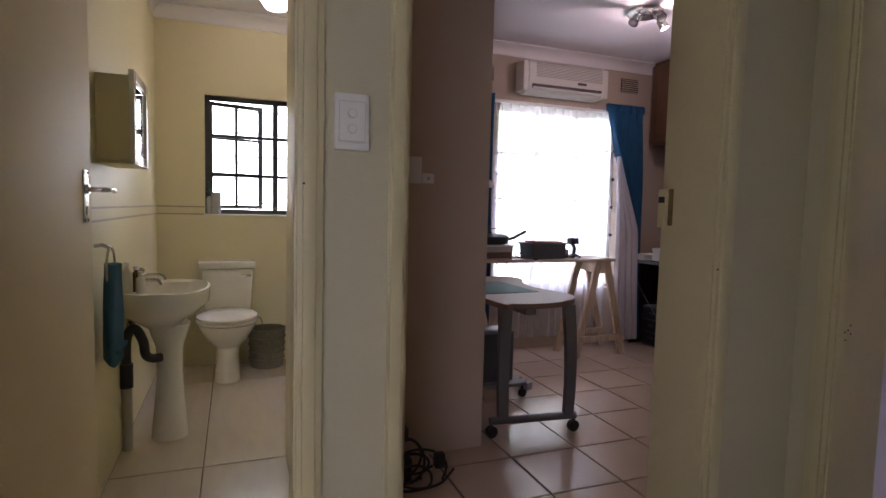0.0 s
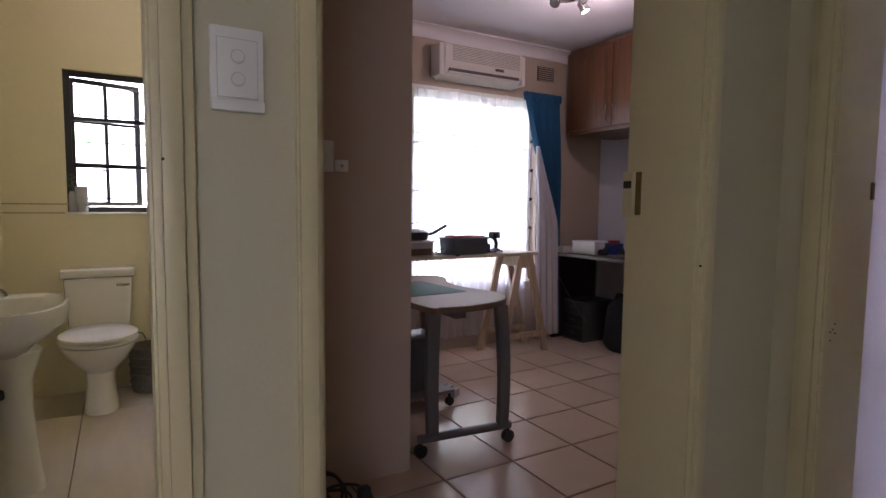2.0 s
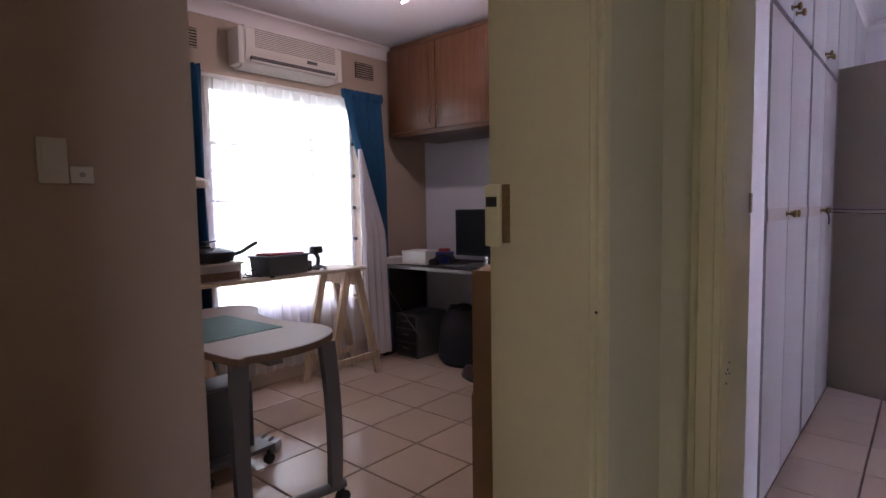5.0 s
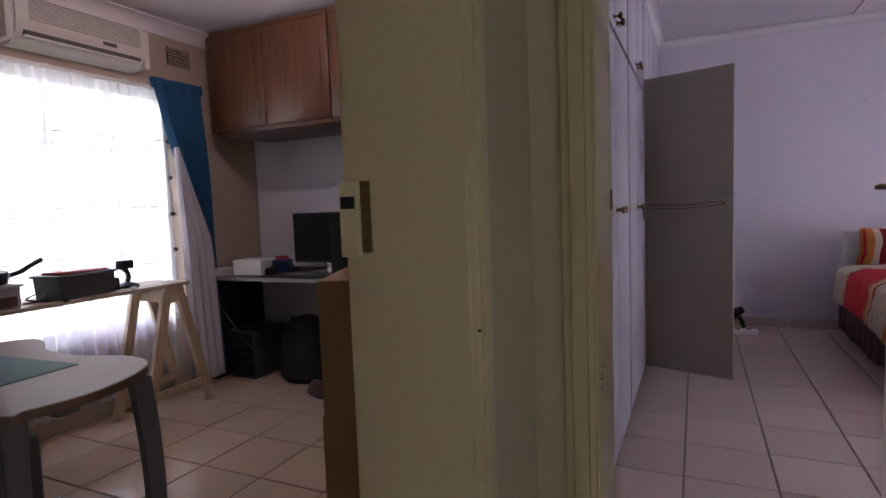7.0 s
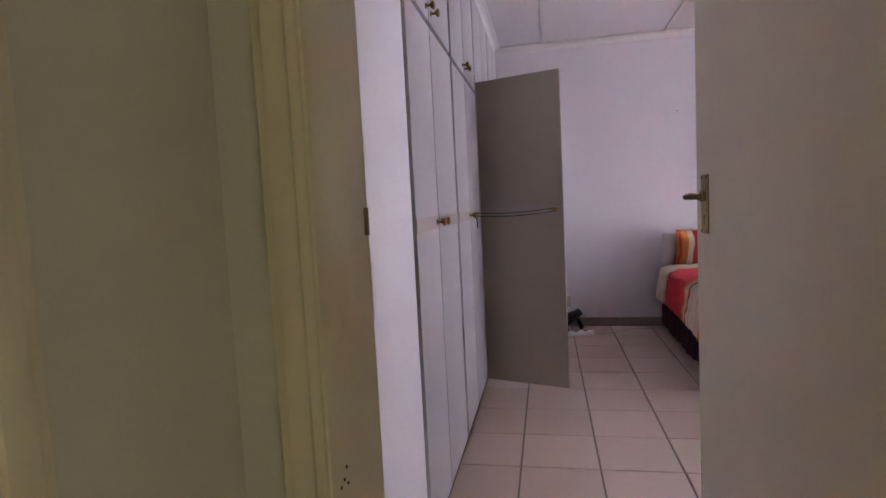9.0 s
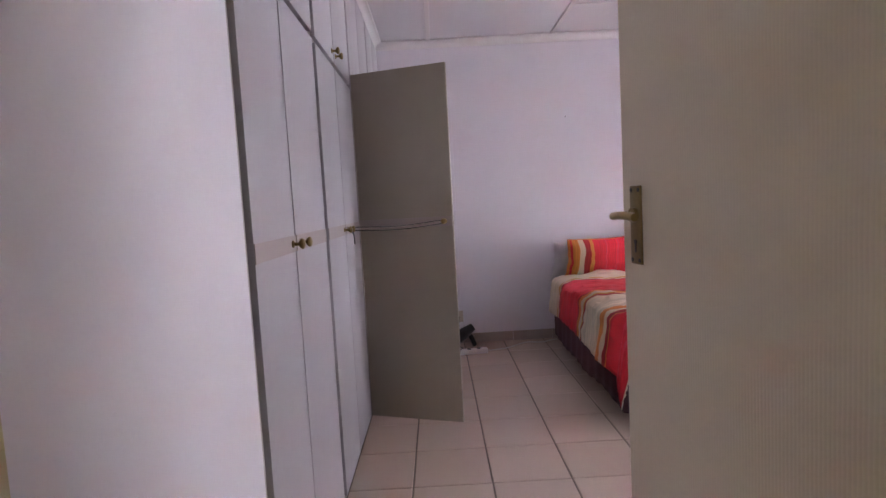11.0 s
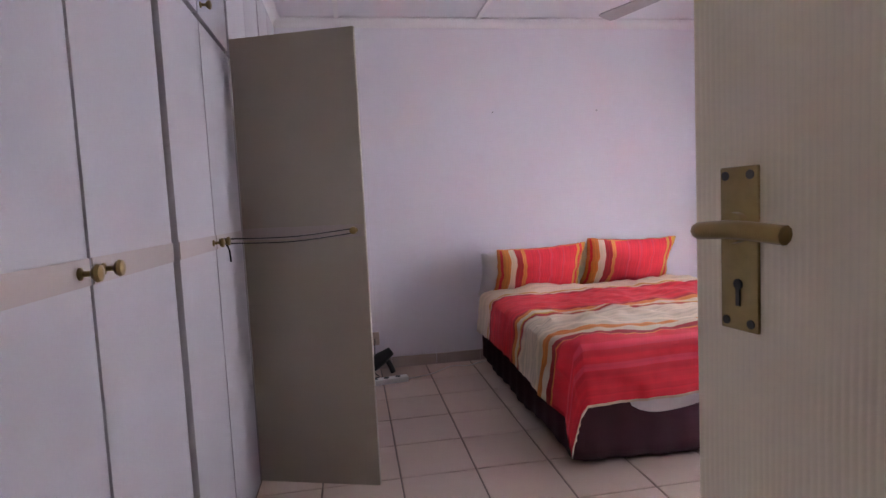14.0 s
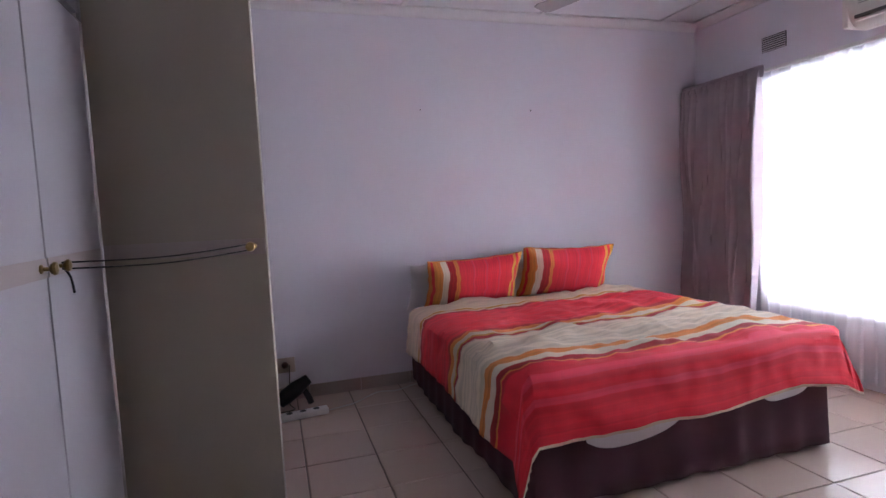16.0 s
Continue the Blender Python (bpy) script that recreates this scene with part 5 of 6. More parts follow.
put_path(bm, smooth_curve([(0.14, -0.02, 0.035), (0.20, -0.03, 0.05), (0.26, -0.04, 0.085), (0.29, -0.045, 0.10)], 6), 0.011, 8)
part("handle", bm, M_BLACK, pan)
bm = bmesh.new()
put_lathe(bm, [(0.03, 0.079), (0.03, 0.09), (0.012, 0.095), (0.012, 0.11), (0.025, 0.113), (0.02, 0.12)], 16)
put_path(bm, smooth_curve([(-0.03, 0, 0.10), (0.03, 0.01, 0.112), (0.12, 0.02, 0.125), (0.15, 0.02, 0.14)], 6), 0.004, 6)
part("lid_knob", bm, M_BLACK, pan)
tbx = thing("toolbox", "grey plastic toolbox with red insert on the table", "toolbox", (2.12, 3.57, TZ), 8)
bm = bmesh.new()
put_box(bm, -0.16, 0.16, -0.085, 0.085, 0, 0.115, 0.008)
for v in bm.verts:
    v.co.x *= 0.93 + 0.07 * v.co.z / 0.115
part("body", bm, M_GREYP, tbx)
part("rim", boxes((-0.168, 0.168, -0.092, 0.092, 0.110, 0.122), bevel=0.003), M_GREYP, tbx)
bm = boxes((-0.13, -0.03, -0.07, 0.06, 0.122, 0.136), (-0.02, 0.14, -0.06, 0.07, 0.122, 0.132), bevel=0.004)
part("tray", bm, M_RED, tbx, "dull red tray insert")
gz = thing("gadget", "small black clamp gadget standing on the trestle table", "gadget", (2.42, 3.60, TZ), 20)
bm = bmesh.new()
put_lathe(bm, [(0.055, 0), (0.06, 0.01), (0.045, 0.02), (0.02, 0.03)], 18)
part("base", bm, M_BLACK, gz)
bm = bmesh.new()
put_path(bm, smooth_curve([(0, 0, 0.025), (0.01, 0, 0.06), (0.0, 0, 0.09), (-0.03, 0, 0.11)], 6), 0.014, 8)
part("arm", bm, M_BLACK, gz)
part("head", boxes((-0.06, 0.03, -0.025, 0.025, 0.105, 0.155), bevel=0.008), M_BLACK, gz)
gz2 = thing("charger", "black charger block on the trestle table", "charger", (2.31, 3.60, TZ), -8)
part("case", boxes((-0.035, 0.035, -0.05, 0.05, 0, 0.07), bevel=0.008), M_BLACK, gz2)
part("lens", boxes((-0.02, 0.02, -0.056, -0.05, 0.02, 0.05), bevel=0.003), M_GREYP, gz2)
bm = bmesh.new()
put_path(bm, smooth_curve([(1.86, 3.55, TZ + 0.006), (1.90, 3.47, TZ + 0.02), (1.93, 3.52, TZ + 0.05), (1.89, 3.58, TZ + 0.02), (1.95, 3.50, TZ + 0.005), (1.98, 3.55, TZ + 0.005)], 8), 0.004, 6)
single("cable", bm, M_BLACK, "black cable coiled on the trestle table", "cable")
for x, y in ((1.98, 3.43), (2.36, 3.47)):
    bm = bmesh.new()
    put_lathe(bm, [(0.012, 0), (0.016, 0.004), (0.016, 0.014), (0.010, 0.018)], 12, at=(x, y, TZ))
    single("button", bm, M_BLACK if x < 2 else M_PLAS, "small plastic cap lying on the table board", "cap")
lamp = thing("desk_lamp", "white desk lamp standing on the trestle table", "lamp", (1.36, 3.58, TZ))
bm = bmesh.new()
put_lathe(bm, [(0.08, 0), (0.085, 0.012), (0.02, 0.025), (0.012, 0.03)], 22)
part("base", bm, M_GREYM, lamp)
bm = bmesh.new()
put_path(bm, smooth_curve([(0, 0, 0.025), (-0.02, -0.02, 0.3), (0.02, -0.08, 0.52), (0.10, -0.13, 0.58), (0.16, -0.16, 0.56)], 8), 0.007, 8)
part("arm", bm, M_GREYM, lamp)
bm = bmesh.new()
put_lathe(bm, [(0.062, 0.0), (0.066, 0.003), (0.060, 0.035), (0.035, 0.05), (0.012, 0.055)], 22, at=(0.185, -0.17, 0.515))
part("shade", bm, M_ACP, lamp, "pale grey lamp shade")

# ---- study: curved table ----
ct = thing("curved_table", "pale laminate table with wavy edge on castors", "table")
edge = smooth_curve([(1.10, 2.28, 0), (1.16, 2.225, 0), (1.30, 2.20, 0), (1.45, 2.235, 0), (1.565, 2.32, 0), (1.61, 2.44, 0), (1.585, 2.57, 0), (1.555, 2.72, 0), (1.58, 2.90, 0), (1.655, 3.04, 0), (1.66, 3.15, 0), (1.58, 3.21, 0), (1.40, 3.22, 0), (1.11, 3.22, 0), (1.085, 2.9, 0)], 6, True)
bm = bmesh.new()
put_prism(bm, [(p.x, p.y) for p in edge], 0.664, 0.6885)
part("edge_band", bm, M_LAMEDGE, ct, "brown edge banding")
bm = bmesh.new()
c = Vector((1.33, 2.7, 0))
put_prism(bm, [((p + (c - p).normalized() * 0.004).x, (p + (c - p).normalized() * 0.004).y) for p in edge], 0.6880, 0.6905)
part("tabletop", bm, M_LAM, ct)


def leg_frame(y, x0, x1, dy):
    bar = bmesh.new()
    put_path(bar, [(x0, y + dy, 0.085), (x1, y, 0.085)], 0.02, 10)
    b = part("foot_bar", bar, M_GREYM, ct)
    for k, x in enumerate((x0 + 0.07, x1 - 0.045)):
        bm = bmesh.new()
        rows = []
        yy = y + dy * (1 - k)
        for i in range(9):
            t = i / 8
            z = 0.09 + 0.574 * t
            xx = x + (0.009 if k else -0.006) * math.sin(math.pi * t) - (0.022 * t * t if k else 0.0)
            rows.append([bm.verts.new((xx + sx * (0.026 + 0.006 * t), yy + sy * 0.014, z)) for sx, sy in ((-1, -1), (1, -1), (1, 1), (-1, 1))])
        for a, b2 in zip(rows, rows[1:]):
            for i in range(4):
                bm.faces.new((a[i], a[(i + 1) % 4], b2[(i + 1) % 4], b2[i]))
        bm.faces.new(rows[0])
        bm.faces.new(rows[-1][::-1])
        part("leg", bm, M_GREYM, ct)
    for x, yy in ((x0 + 0.01, y + dy), (x1 - 0.01, y)):
        bm = bmesh.new()
        put_tube(bm, (x, yy - 0.012, 0.030), (x, yy + 0.012, 0.030), 0.030, seg=18)
        put_tube(bm, (x, yy, 0.05), (x, yy, 0.075), 0.009)
        part("castor", bm, M_BLACK, ct, "black twin castor")


leg_frame(2.275, 1.10, 1.565, 0.05)
leg_frame(3.05, 1.12, 1.575, 0.0)
part("crossbar", boxes((1.28, 1.34, 2.32, 3.04, 0.61, 0.663), bevel=0.003), M_GREYM, ct)
cmat = thing("cutting_mat", "green cutting mat lying on the curved table", "mat", (1.30, 2.74, 0.6905), 3)
part("sheet", boxes((-0.165, 0.165, -0.215, 0.215, 0, 0.003), bevel=0.001), M_MAT, cmat)
M_MATL = mat("mat_print", (0.12, 0.24, 0.22), 0.6)
bm = bmesh.new()
for k in range(8):
    put_box(bm, -0.15 + 0.043 * k, -0.1494 + 0.043 * k, -0.2, 0.2, 0.0029, 0.0034)
for k in range(10):
    put_box(bm, -0.15, 0.151, -0.2 + 0.0444 * k, -0.1994 + 0.0444 * k, 0.0029, 0.0034)
part("grid_print", bm, M_MATL, cmat)
tr = thing("computer_trolley", "low grey trolley on castors under the curved table", "trolley", (1.42, 2.93, 0), 4)
part("platform", boxes((-0.19, 0.15, -0.14, 0.14, 0.075, 0.095), bevel=0.004), M_GREYM, tr)
for sx in (-0.17, 0.13):
    for sy in (-0.12, 0.12):
        bm = bmesh.new()
        put_tube(bm, (sx, sy - 0.01, 0.025), (sx, sy + 0.01, 0.025), 0.025)
        put_tube(bm, (sx, sy, 0.03), (sx, sy, 0.075), 0.008)
        part("castor", bm, M_BLACK, tr)
pcx = thing("computer_tower", "grey computer tower standing on the trolley", "computer", (1.38, 2.93, 0.095), 4)
part("case", boxes((-0.13, 0.12, -0.09, 0.09, 0, 0.31), bevel=0.006), mat("tower_grey", (0.20, 0.20, 0.24), 0.35), pcx)
part("side_label", boxes((0.1202, 0.1215, -0.05, 0.05, 0.10, 0.22)), M_TUB, pcx, "pale rectangular label")
part("front", boxes((-0.12, 0.11, -0.098, -0.0905, 0.01, 0.30), bevel=0.003), M_GREYP, pcx)
rg = thing("bundle_of_plugs", "white adaptor plugs and cable at trolley's end", "plugs", (1.63, 2.97, 0.0), 30)
for k in range(3):
    part("plug", boxes((-0.03 + 0.008 * k, 0.03 + 0.008 * k, -0.07 + 0.045 * k, -0.032 + 0.045 * k, 0.006 * k, 0.05 + 0.006 * k), bevel=0.006), M_TUB, rg)

# tangled cable by the nook wall
rnd = random.Random(4)
tg = thing("cable_tangle", "tangle of black extension cable and plugs on the tiles", "cable", (0.60, 2.02, 0))
for k in range(5):
    a0, r = rnd.uniform(0, 6), rnd.uniform(0.06, 0.12)
    cx, cy, cz = rnd.uniform(-0.05, 0.05), rnd.uniform(-0.06, 0.06), rnd.uniform(0.02, 0.10)
    tilt = rnd.uniform(0.2, 1.2)
    pts = []
    for i in range(9):
        a = a0 + i * 0.85
        zz = 0.008 + max(0, cz + r * math.sin(a) * tilt)
        pts.append((cx + r * math.cos(a) * (1 + 0.04 * i), cy + r * math.sin(a) * 0.6, zz))
    bm = bmesh.new()
    put_path(bm, smooth_curve(pts, 6), 0.0055, 6)
    part("loop", bm, M_BLACK, tg)
for x, y, z in ((-0.06, 0.02, 0.12), (0.11, -0.02, 0.09), (-0.03, 0.05, 0.19)):
    bm = bmesh.new()
    put_box(bm, x - 0.022, x + 0.022, y - 0.02, y + 0.02, z - 0.03, z + 0.03, 0.008)
    part("plug", bm, M_BLACK, tg)
part("socket_block", boxes((-0.07, 0.0, 0.0, 0.05, 0.0, 0.10), bevel=0.008), M_BLACK, tg)

# ceiling spots
M_BULB = bpy.data.materials.new("lit_bulb")
M_BULB.use_nodes = True
M_BULB.node_tree.nodes["Principled BSDF"].inputs["Emission Color"].default_value = (1, 0.86, 0.62, 1)
M_BULB.node_tree.nodes["Principled BSDF"].inputs["Emission Strength"].default_value = 5.0
sp = thing("spotlight_cluster", "chrome ceiling spotlight with three swivel heads", "ceiling light", (2.37, 2.85, 0))
bm = bmesh.new()
put_lathe(bm, [(0.10, H1 - 0.028), (0.112, H1 - 0.02), (0.112, H1 + 0.001), (0.05, H1 + 0.002)], 28)
part("ceiling_plate", bm, M_CHROME, sp)
for k, (a, tl) in enumerate(((200, 42), (320, 30), (270, 55))):
    m = Matrix.Translation((0.07 * math.cos(radians(a)), 0.07 * math.sin(radians(a)), H1 - 0.03)) @ pose(0, 0, 0, 0, 0, a) @ pose(0, 0, 0, 0, 180 - tl, 0)
    bm = bmesh.new()
    put_lathe(bm, [(0.008, 0.0), (0.012, 0.03), (0.026, 0.04), (0.028, 0.08), (0.032, 0.10), (0.029, 0.101)], 18, m=m)
    hd2 = part("spot_head", bm, M_CHROME, sp)
    bm = bmesh.new()
    put_lathe(bm, [(0.026, 0.1005), (0.026, 0.1025), (0.01, 0.104)], 16, m=m)
    part("bulb", bm, M_BULB if k == 1 else M_TUB, hd2, "lit halogen bulb" if k == 1 else "")
spot = new("spot_lamp", bpy.data.lights.new("spot_lamp", "POINT"))
spot.data.energy, spot.data.shadow_soft_size, spot.data.color = 9.0, 0.03, (1.0, 0.84, 0.66)
spot.location = (2.44, 2.76, H1 - 0.155)

# ---- bathroom ----
structure("trim_dado_1", boxes((-0.57, 0.895, 4.043, 4.0495, 1.102, 1.110), (-0.57, -0.28, 4.043, 4.0495, 1.052, 1.060)), M_DADO)
structure("trim_dado_2", boxes((-0.5695, -0.563, 1.15, 4.04, 1.102, 1.110), (-0.5695, -0.563, 1.15, 4.04, 1.052, 1.060)), M_DADO)

wc = thing("toilet", "white ceramic close-coupled toilet with closed lid", "toilet", (-0.127, 0, 0))
bm = bmesh.new()
rows = []
for z, hw, y0, y1 in ((0.0, 0.082, 3.57, 3.86), (0.03, 0.080, 3.575, 3.86), (0.15, 0.066, 3.60, 3.88), (0.22, 0.075, 3.585, 3.90), (0.29, 0.135, 3.50, 3.92), (0.36, 0.172, 3.43, 3.93), (0.385, 0.178, 3.42, 3.93)):
    row = []
    for i in range(28):
        a = 2 * math.pi * i / 28
        cy, hy = (y0 + y1) / 2, (y1 - y0) / 2
        row.append(bm.verts.new((hw * math.copysign(abs(math.cos(a)) ** 0.85, math.cos(a)), cy + hy * math.copysign(abs(math.sin(a)) ** 0.85, math.sin(a)), z)))
    rows.append(row)
for a, b in zip(rows, rows[1:]):
    for i in range(28):
        bm.faces.new((a[i], a[(i + 1) % 28], b[(i + 1) % 28], b[i]))
bm.faces.new(rows[0][::-1])
bm.faces.new(rows[-1])
part("bowl", bm, M_CERAM, wc)
for nm, z0, z1, g in (("seat", 0.386, 0.408, 0.004), ("lid", 0.410, 0.435, 0.0)):
    bm = bmesh.new()
    put_lathe(bm, [(0.170 + g, z0), (0.182 + g, z0 + 0.005), (0.182 + g, z1 - 0.008), (0.165, z1), (0.05, z1 + 0.004)], 34, at=(0, 3.645, 0), sx=1.0, sy=1.24)
    part(nm, bm, M_CERAM, wc)
bm = bmesh.new()
put_box(bm, -0.165, 0.165, 3.87, 4.046, 0.41, 0.695, 0.022)
for v in bm.verts:
    v.co.x *= 0.90 + 0.12 * (v.co.z - 0.41) / 0.285
part("cistern", bm, M_CERAM, wc)
bm = bmesh.new()
put_box(bm, -0.182, 0.182, 3.855, 4.048, 0.696, 0.742, 0.014)
part("cistern_lid", bm, M_CERAM, wc)
bm = bmesh.new()
put_path(bm, smooth_curve([(0.145, 3.868, 0.648), (0.12, 3.845, 0.65), (0.085, 3.842, 0.652)], 5), 0.008, 8)
part("flush_lever", bm, M_CHROME, wc, "chrome flush lever")

basin = thing("wash_basin", "white ceramic pedestal wash basin by the wall", "basin", (-0.569, 2.83, 0))
bm = bmesh.new()
seg = 36
rows = []


def basin_ring(sc, z, shift=0.0, half=0.28, reach=0.375):
    row = []
    for i in range(seg):
        a = 2 * math.pi * i / seg
        c, s = math.cos(a), math.sin(a)
        px = reach / 2 + shift + reach / 2 * sc * math.copysign(abs(c) ** (0.55 if c < 0 else 0.8), c)
        py = half * sc * math.copysign(abs(s) ** 0.8, s)
        row.append(bm.verts.new((max(px, 0.003), py, z)))
    return row


for sc, z, sh in ((0.36, 0.595, -0.02), (0.62, 0.640, -0.03), (0.87, 0.672, -0.02), (0.97, 0.712, 0.0), (1.0, 0.765, 0.0), (0.985, 0.782, 0.0), (0.93, 0.784, 0.0), (0.80, 0.772, 0.03), (0.70, 0.71, 0.035), (0.50, 0.665, 0.035), (0.12, 0.655, 0.035)):
    rows.append(basin_ring(sc, z - 0.05, sh))
for a, b in zip(rows, rows[1:]):
    for i in range(seg):
        bm.faces.new((a[i], a[(i + 1) % seg], b[(i + 1) % seg], b[i]))
bm.faces.new(rows[0][::-1])
bm.faces.new(rows[-1])
part("bowl", bm, M_CERAM, basin)
bm = bmesh.new()
put_lathe(bm, [(0.088, 0), (0.086, 0.03), (0.070, 0.18), (0.060, 0.32), (0.062, 0.44), (0.078, 0.49), (0.10, 0.555)], 26, at=(0.19, 0, 0), sx=0.95, sy=0.9)
part("pedestal", bm, M_CERAM, basin)
for sy in (-0.09, 0.09):
    bm = bmesh.new()
    put_lathe(bm, [(0.02, 0.732), (0.018, 0.74), (0.013, 0.75), (0.013, 0.78), (0.022, 0.783), (0.024, 0.805), (0.012, 0.812)], 16, at=(0.055, sy, 0))
    put_path(bm, smooth_curve([(0.055, sy, 0.762), (0.10, sy, 0.776), (0.15, sy, 0.772), (0.165, sy, 0.75)], 6), 0.010, 8)
    part("tap", bm, M_CHROME, basin, "chrome pillar tap")
trap = thing("drain_pipe", "black plastic trap over grey waste pipe", "pipe", (-0.569, 2.72, 0))
bm = bmesh.new()
put_path(bm, smooth_curve([(0.16, 0.07, 0.40), (0.125, 0.05, 0.402), (0.10, 0.02, 0.43), (0.092, 0.0, 0.50), (0.06, -0.01, 0.56), (0.028, -0.01, 0.51), (0.026, -0.01, 0.36)], 8), 0.021, 14)
part("trap", bm, M_BLACK, trap)
bm = bmesh.new()
put_tube(bm, (0.026, -0.01, 0.29), (0.026, -0.01, 0.40), 0.027, seg=18)
part("collar", bm, M_BLACK, trap)
bm = bmesh.new()
put_tube(bm, (0.026, -0.01, 0.0), (0.026, -0.01, 0.29), 0.022, seg=18)
part("pipe", bm, mat("waste_pipe_grey", (0.46, 0.43, 0.36), 0.45), trap, "cream-grey waste pipe")
valve = thing("stop_valve", "small stop valve and hose under the basin", "valve", (-0.569, 2.80, 0))
bm = bmesh.new()
put_path(bm, smooth_curve([(0.0, 0, 0.52), (0.03, 0, 0.53), (0.045, 0.0, 0.58), (0.04, 0.02, 0.66)], 6), 0.009, 8)
part("hose", bm, M_GREYM, valve)
bm = bmesh.new()
put_lathe(bm, [(0.016, 0), (0.016, 0.03), (0.008, 0.035), (0.014, 0.04), (0.014, 0.05)], 12, at=(0.03, 0, 0.54))
part("tap_body", bm, M_CHROME, valve)
for dx, dy, r, h, m_, lab in ((0.045, -0.19, 0.022, 0.12, M_ACP, "pale soap bottle with brown base on basin"), (0.075, -0.15, 0.020, 0.10, mat("amber_plastic", (0.16, 0.07, 0.03), 0.3), "amber pump bottle on the basin rim"), (0.10, -0.21, 0.018, 0.085, M_CERAM, "small white bottle on the basin rim")):
    b = thing("bottle", lab, "bottle", (-0.569 + dx, 2.83 + dy, 0.7335), 0, "bottles on the basin")
    bm = bmesh.new()
    put_lathe(bm, [(r, 0), (r * 1.04, 0.006), (r * 1.0, h * 0.75), (r * 0.45, h * 0.88), (r * 0.4, h)], 18)
    part("body", bm, m_, b)
    bm = bmesh.new()
    put_lathe(bm, [(r * 0.55, h * 0.96), (r * 0.55, h * 1.12), (r * 0.2, h * 1.14)], 14)
    part("cap", bm, M_PLAS, b)
tw = thing("towel_ring", "chrome towel ring on the bathroom wall", "towel ring", (-0.569, 2.27, 0))
bm = bmesh.new()
put_path(bm, smooth_curve([(0.0, 0, 0.965), (0.03, 0, 0.968), (0.052, 0, 0.955)], 5), 0.007, 8)
part("bracket", bm, M_CHROME, tw)
bm = bmesh.new()
put_path(bm, [(0.052, 0.075 * math.cos(a), 0.885 + 0.075 * math.sin(a)) for a in [2 * math.pi * i / 24 for i in range(25)]], 0.0045, 8)
part("ring", bm, M_CHROME, tw)
towel = thing("towel", "blue terry towel hanging through a ring", "towel", (-0.515, 2.27, 0))
bm = bmesh.new()
rows = []
for j in range(15):
    t = j / 14
    z = 0.90 - 0.36 * t
    hw = 0.045 + 0.055 * min(1, t * 2.2)
    row = []
    for i in range(30):
        a = 2 * math.pi * i / 30
        fold = 1 + 0.18 * math.sin(a * 5 + 1.3 * t) + 0.1 * noise.noise(Vector((math.cos(a), math.sin(a), t * 3)))
        row.append(bm.verts.new((0.026 * math.cos(a) * fold + 0.004, hw * math.sin(a) * (0.95 + 0.05 * fold), z + (0.015 * math.sin(a * 2) if j == 14 else 0))))
    rows.append(row)
for a, b in zip(rows, rows[1:]):
    for i in range(30):
        bm.faces.new((a[i], a[(i + 1) % 30], b[(i + 1) % 30], b[i]))
bm.faces.new(rows[0])
bm.faces.new(rows[-1][::-1])
part("cloth", bm, M_TOWEL, towel)
part("hem", boxes((0.022, 0.036, -0.085, 0.085, 0.575, 0.59), bevel=0.003), M_TOWEL, towel)

mc = thing("mirror_cabinet", "cream bathroom cabinet with mirrored door", "cabinet", (-0.569, 2.50, 1.275))
part("body", boxes((0.0, 0.112, -0.165, 0.165, 0.016, 0.335), bevel=0.003), M_BATH, mc)
d = part("door", boxes((0.1125, 0.132, -0.18, -0.135, 0.0, 0.355), (0.1125, 0.132, 0.135, 0.18, 0.0, 0.355), (0.1125, 0.132, -0.135, 0.135, 0.0, 0.04), (0.1125, 0.132, -0.135, 0.135, 0.315, 0.355), bevel=0.003), M_CERAM, mc, "white door frame")
part("mirror", boxes((0.117, 0.1235, -0.14, 0.14, 0.035, 0.32)), M_MIRROR, d, "mirror glass")
part("shelf", boxes((-0.001, 0.114, -0.172, 0.172, 0.0, 0.014), bevel=0.003), M_BATH, mc)

bn = thing("waste_bin", "grey woven waste bin with wire handle", "bin", (0.13, 3.93, 0))
bm = bmesh.new()
put_lathe(bm, [(0.105, 0.0), (0.112, 0.01), (0.122, 0.26), (0.126, 0.27), (0.116, 0.272), (0.108, 0.03), (0.03, 0.02)], 26)
part("basket", bm, M_WICKER, bn)
for z in (0.06, 0.11, 0.16, 0.21):
    bm = bmesh.new()
    rr = 0.112 + 0.0385 * z + 0.003
    put_path(bm, [(rr * math.cos(a), rr * math.sin(a), z) for a in [2 * math.pi * i / 28 for i in range(29)]], 0.005, 6)
    part("woven_band", bm, M_WICKER, bn)
bm = bmesh.new()
put_path(bm, smooth_curve([(-0.12, 0, 0.26), (-0.10, 0.0, 0.33), (-0.05, 0, 0.345), (-0.03, 0, 0.30)], 6), 0.003, 6)
part("handle", bm, M_STEELD, bn)
gl = thing("ceiling_lamp", "white glass globe lamp on the bathroom ceiling", "ceiling light", (0.147, 3.36, 0))
bm = bmesh.new()
put_lathe(bm, [(0.07, H1 - 0.03), (0.075, H1 + 0.001), (0.02, H1 + 0.002)], 24)
part("base", bm, M_CHROME, gl)
bm = bmesh.new()
put_lathe(bm, [(0.02, H1 - 0.16), (0.06, H1 - 0.15), (0.092, H1 - 0.105), (0.09, H1 - 0.06), (0.06, H1 - 0.028)], 28)
M_GLOBE = bpy.data.materials.new("lit_globe")
M_GLOBE.use_nodes = True
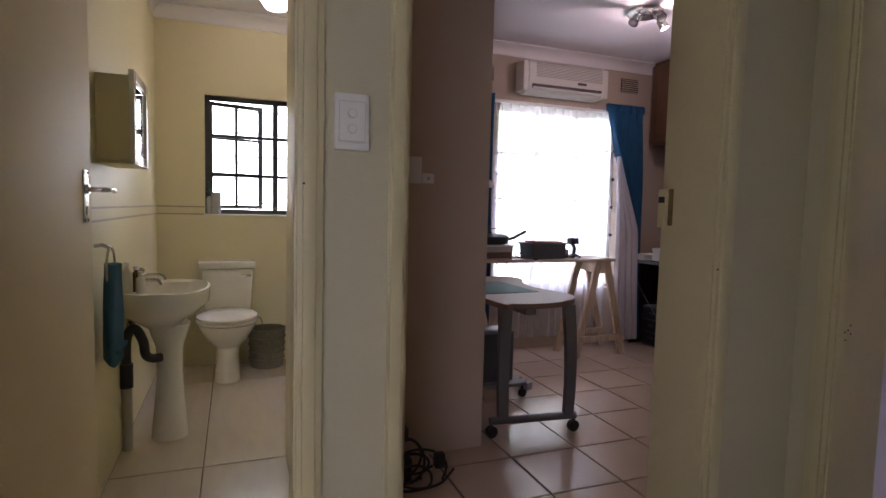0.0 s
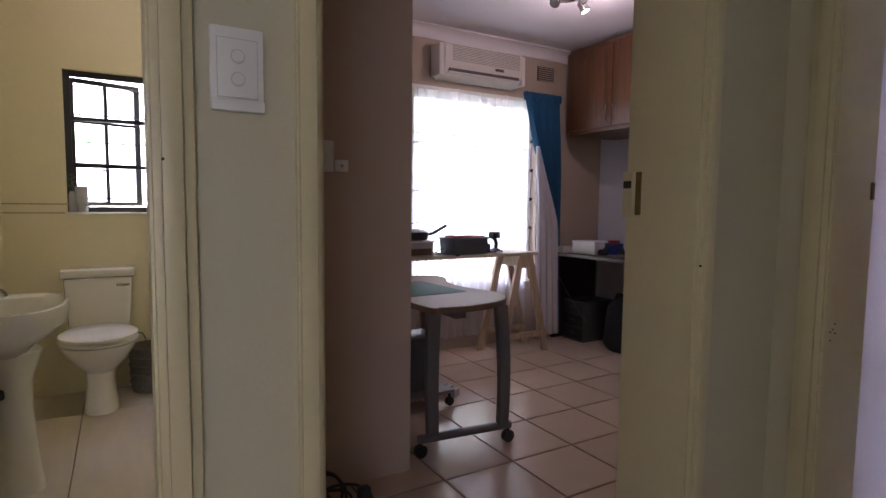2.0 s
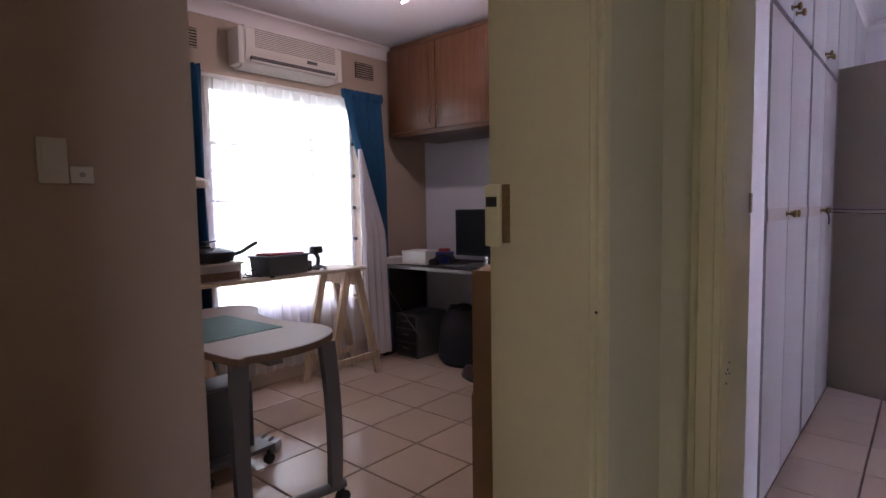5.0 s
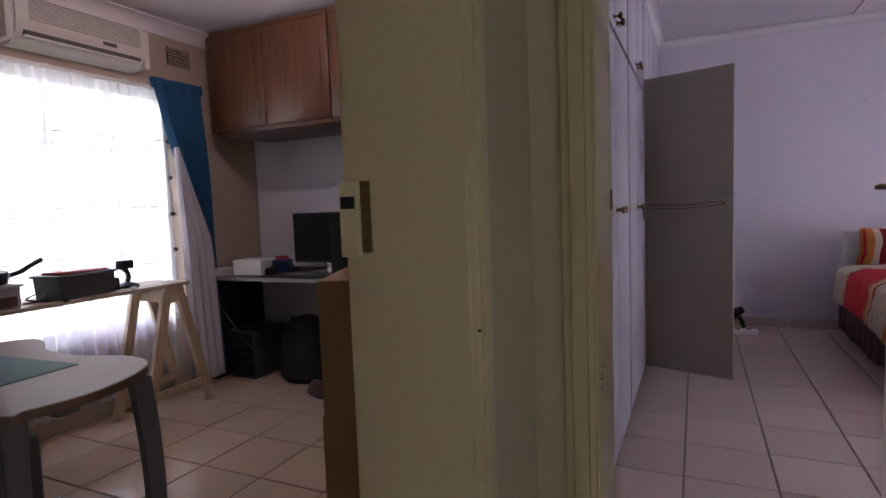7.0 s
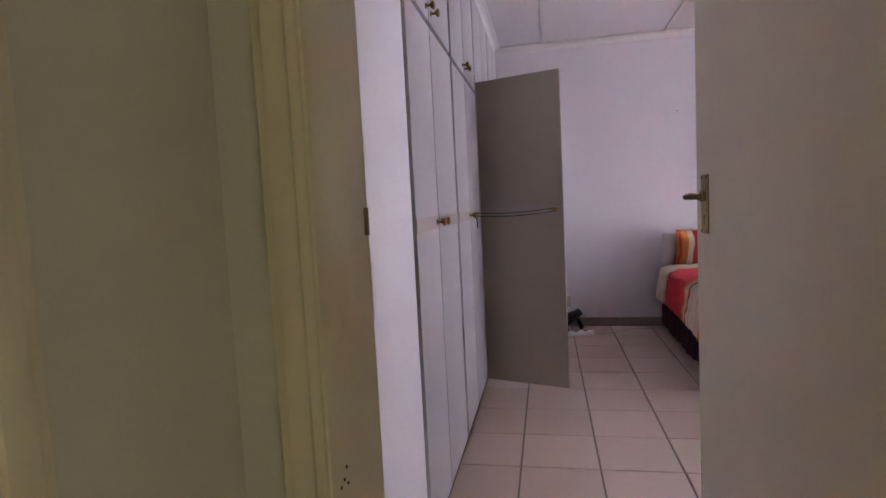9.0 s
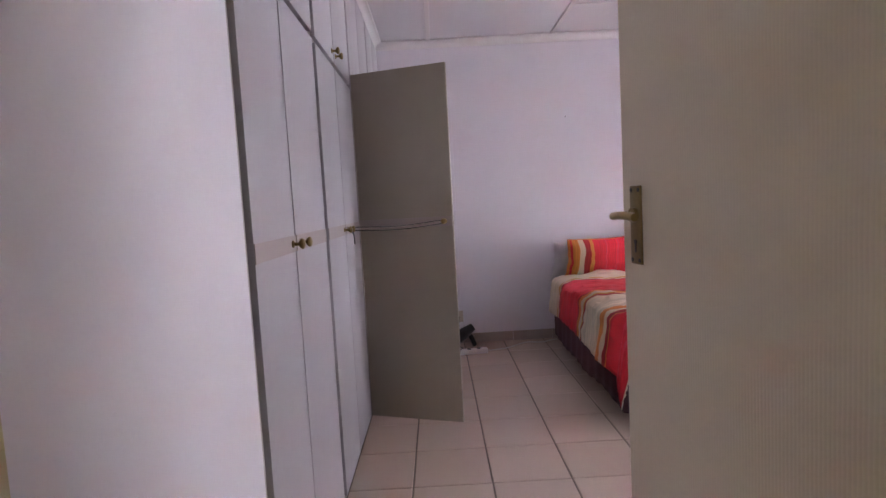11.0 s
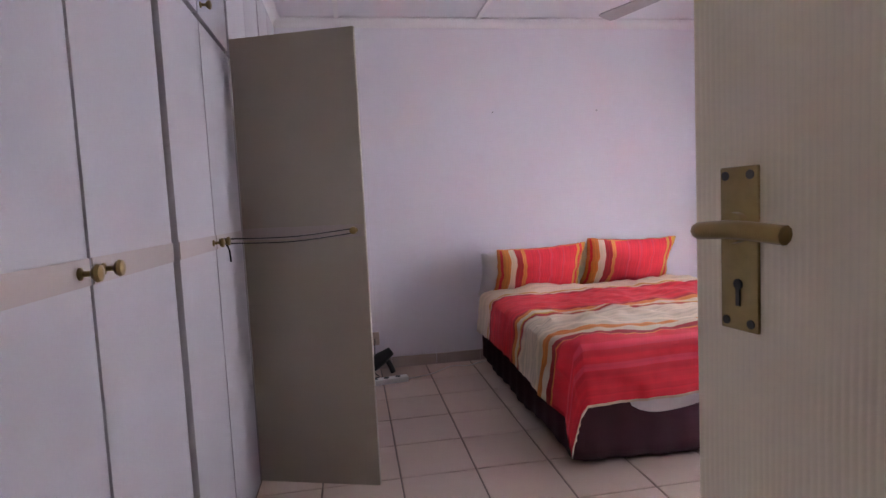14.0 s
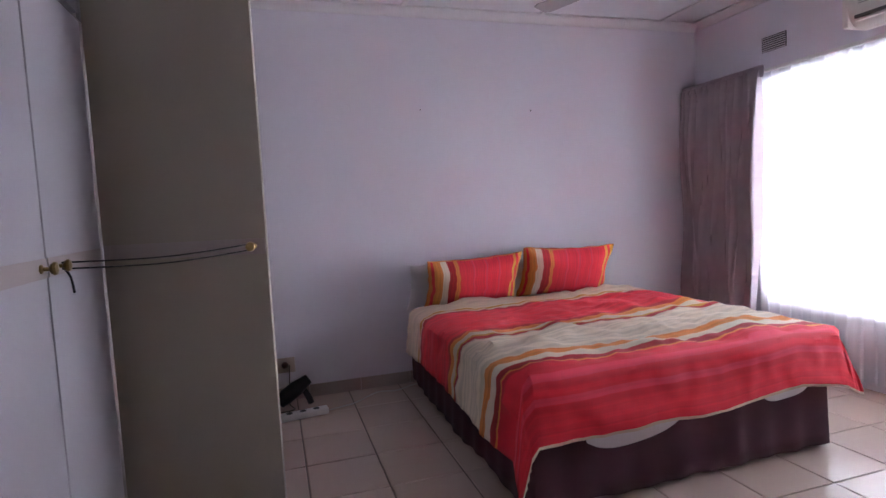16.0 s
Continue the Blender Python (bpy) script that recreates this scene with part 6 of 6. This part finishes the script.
M_GLOBE.node_tree.nodes["Principled BSDF"].inputs["Emission Color"].default_value = (1, 0.90, 0.62, 1)
M_GLOBE.node_tree.nodes["Principled BSDF"].inputs["Emission Strength"].default_value = 9.0
part("globe", bm, M_GLOBE, gl, "glowing opal glass globe")
va = thing("vase", "clear glass vase on the bathroom sill", "vase", (-0.20, 4.065, 1.0597))
bm = bmesh.new()
put_lathe(bm, [(0.030, 0), (0.033, 0.004), (0.033, 0.15), (0.030, 0.15), (0.029, 0.01)], 18, sx=1, sy=0.75)
part("glass", bm, M_TUB, va)
pl = thing("plant", "small green cutting in a jar on the sill", "plant", (-0.243, 4.062, 1.0597))
bm = bmesh.new()
put_lathe(bm, [(0.020, 0), (0.022, 0.004), (0.02, 0.10), (0.014, 0.12)], 14)
part("jar", bm, M_TUB, pl)
bm = bmesh.new()
put_path(bm, smooth_curve([(0, 0, 0.06), (0.004, 0, 0.14), (-0.004, 0, 0.20)], 5), 0.003, 6)
part("stem", bm, M_LEAF, pl)
for k in range(7):
    a = 2.4 * k
    z = 0.13 + 0.013 * k
    bm = bmesh.new()
    put_prism(bm, [(0, 0), (0.014, -0.008), (0.034, -0.005), (0.045, 0), (0.034, 0.005), (0.014, 0.008)], -0.0006, 0.0006, m=Matrix.Translation((0, 0, z)) @ pose(0, 0, 0, 0, 0, math.degrees(a)) @ pose(0, 0, 0, 0, -25, 0))
    part("leaf", bm, M_LEAF, pl)


# ---- floor tiles ----
def tile_mesh(w, d, material):
    bm = bmesh.new()
    put_box(bm, -w / 2, w / 2, -d / 2, d / 2, -0.006, 0.0)
    top = [e for e in bm.edges if all(abs(v.co.z) < 1e-6 for v in e.verts)]
    bmesh.ops.bevel(bm, geom=top, offset=0.0025, segments=1, affect="EDGES")
    me = bpy.data.meshes.new("tile")
    bm.to_mesh(me)
    bm.free()
    me.materials.append(material)
    return me


def lay(floor, x0, x1, y0, y1, ox, oy, px, py, joint, material):
    """Tiles on a grid with lines through (ox, oy), cut at the walls, sharing meshes."""
    parent = bpy.data.objects[floor]
    meshes = {}
    i0, j0 = math.floor((x0 - ox) / px), math.floor((y0 - oy) / py)
    for i in range(i0, math.ceil((x1 - ox) / px)):
        for j in range(j0, math.ceil((y1 - oy) / py)):
            a, b = max(ox + i * px + joint / 2, x0), min(ox + (i + 1) * px - joint / 2, x1)
            c, d = max(oy + j * py + joint / 2, y0), min(oy + (j + 1) * py - joint / 2, y1)
            if b - a < 0.012 or d - c < 0.012:
                continue
            key = (round(b - a, 4), round(d - c, 4))
            if key not in meshes:
                meshes[key] = tile_mesh(*key, material)
            o = new("tile", meshes[key])
            o.location = ((a + b) / 2, (c + d) / 2, 0.0)
            o.parent = parent


lay("floor_study", 0.25, 3.755, 1.105, 3.86, 1.800, 2.100, 0.3475, 0.3455, 0.009, M_TILE_S)
lay("floor_bedroom", 1.38, 5.93, -2.88, 1.02, 3.147, 0.052, 0.3475, 0.3455, 0.007, M_TILE_B)
lay("floor_bath", -0.57, 0.13, 1.09, 2.43, -0.214, 2.425, 0.60, 1.20, 0.004, M_TILE_W)
lay("floor_bath", -0.57, 0.90, 2.4305, 4.05, -0.214, 2.4285, 0.60, 1.20, 0.004, M_TILE_W)
lay("floor_passage", -1.66, 1.375, -1.36, 1.085, 0.0, 0.05, 0.3475, 0.3455, 0.007, M_TILE_B)
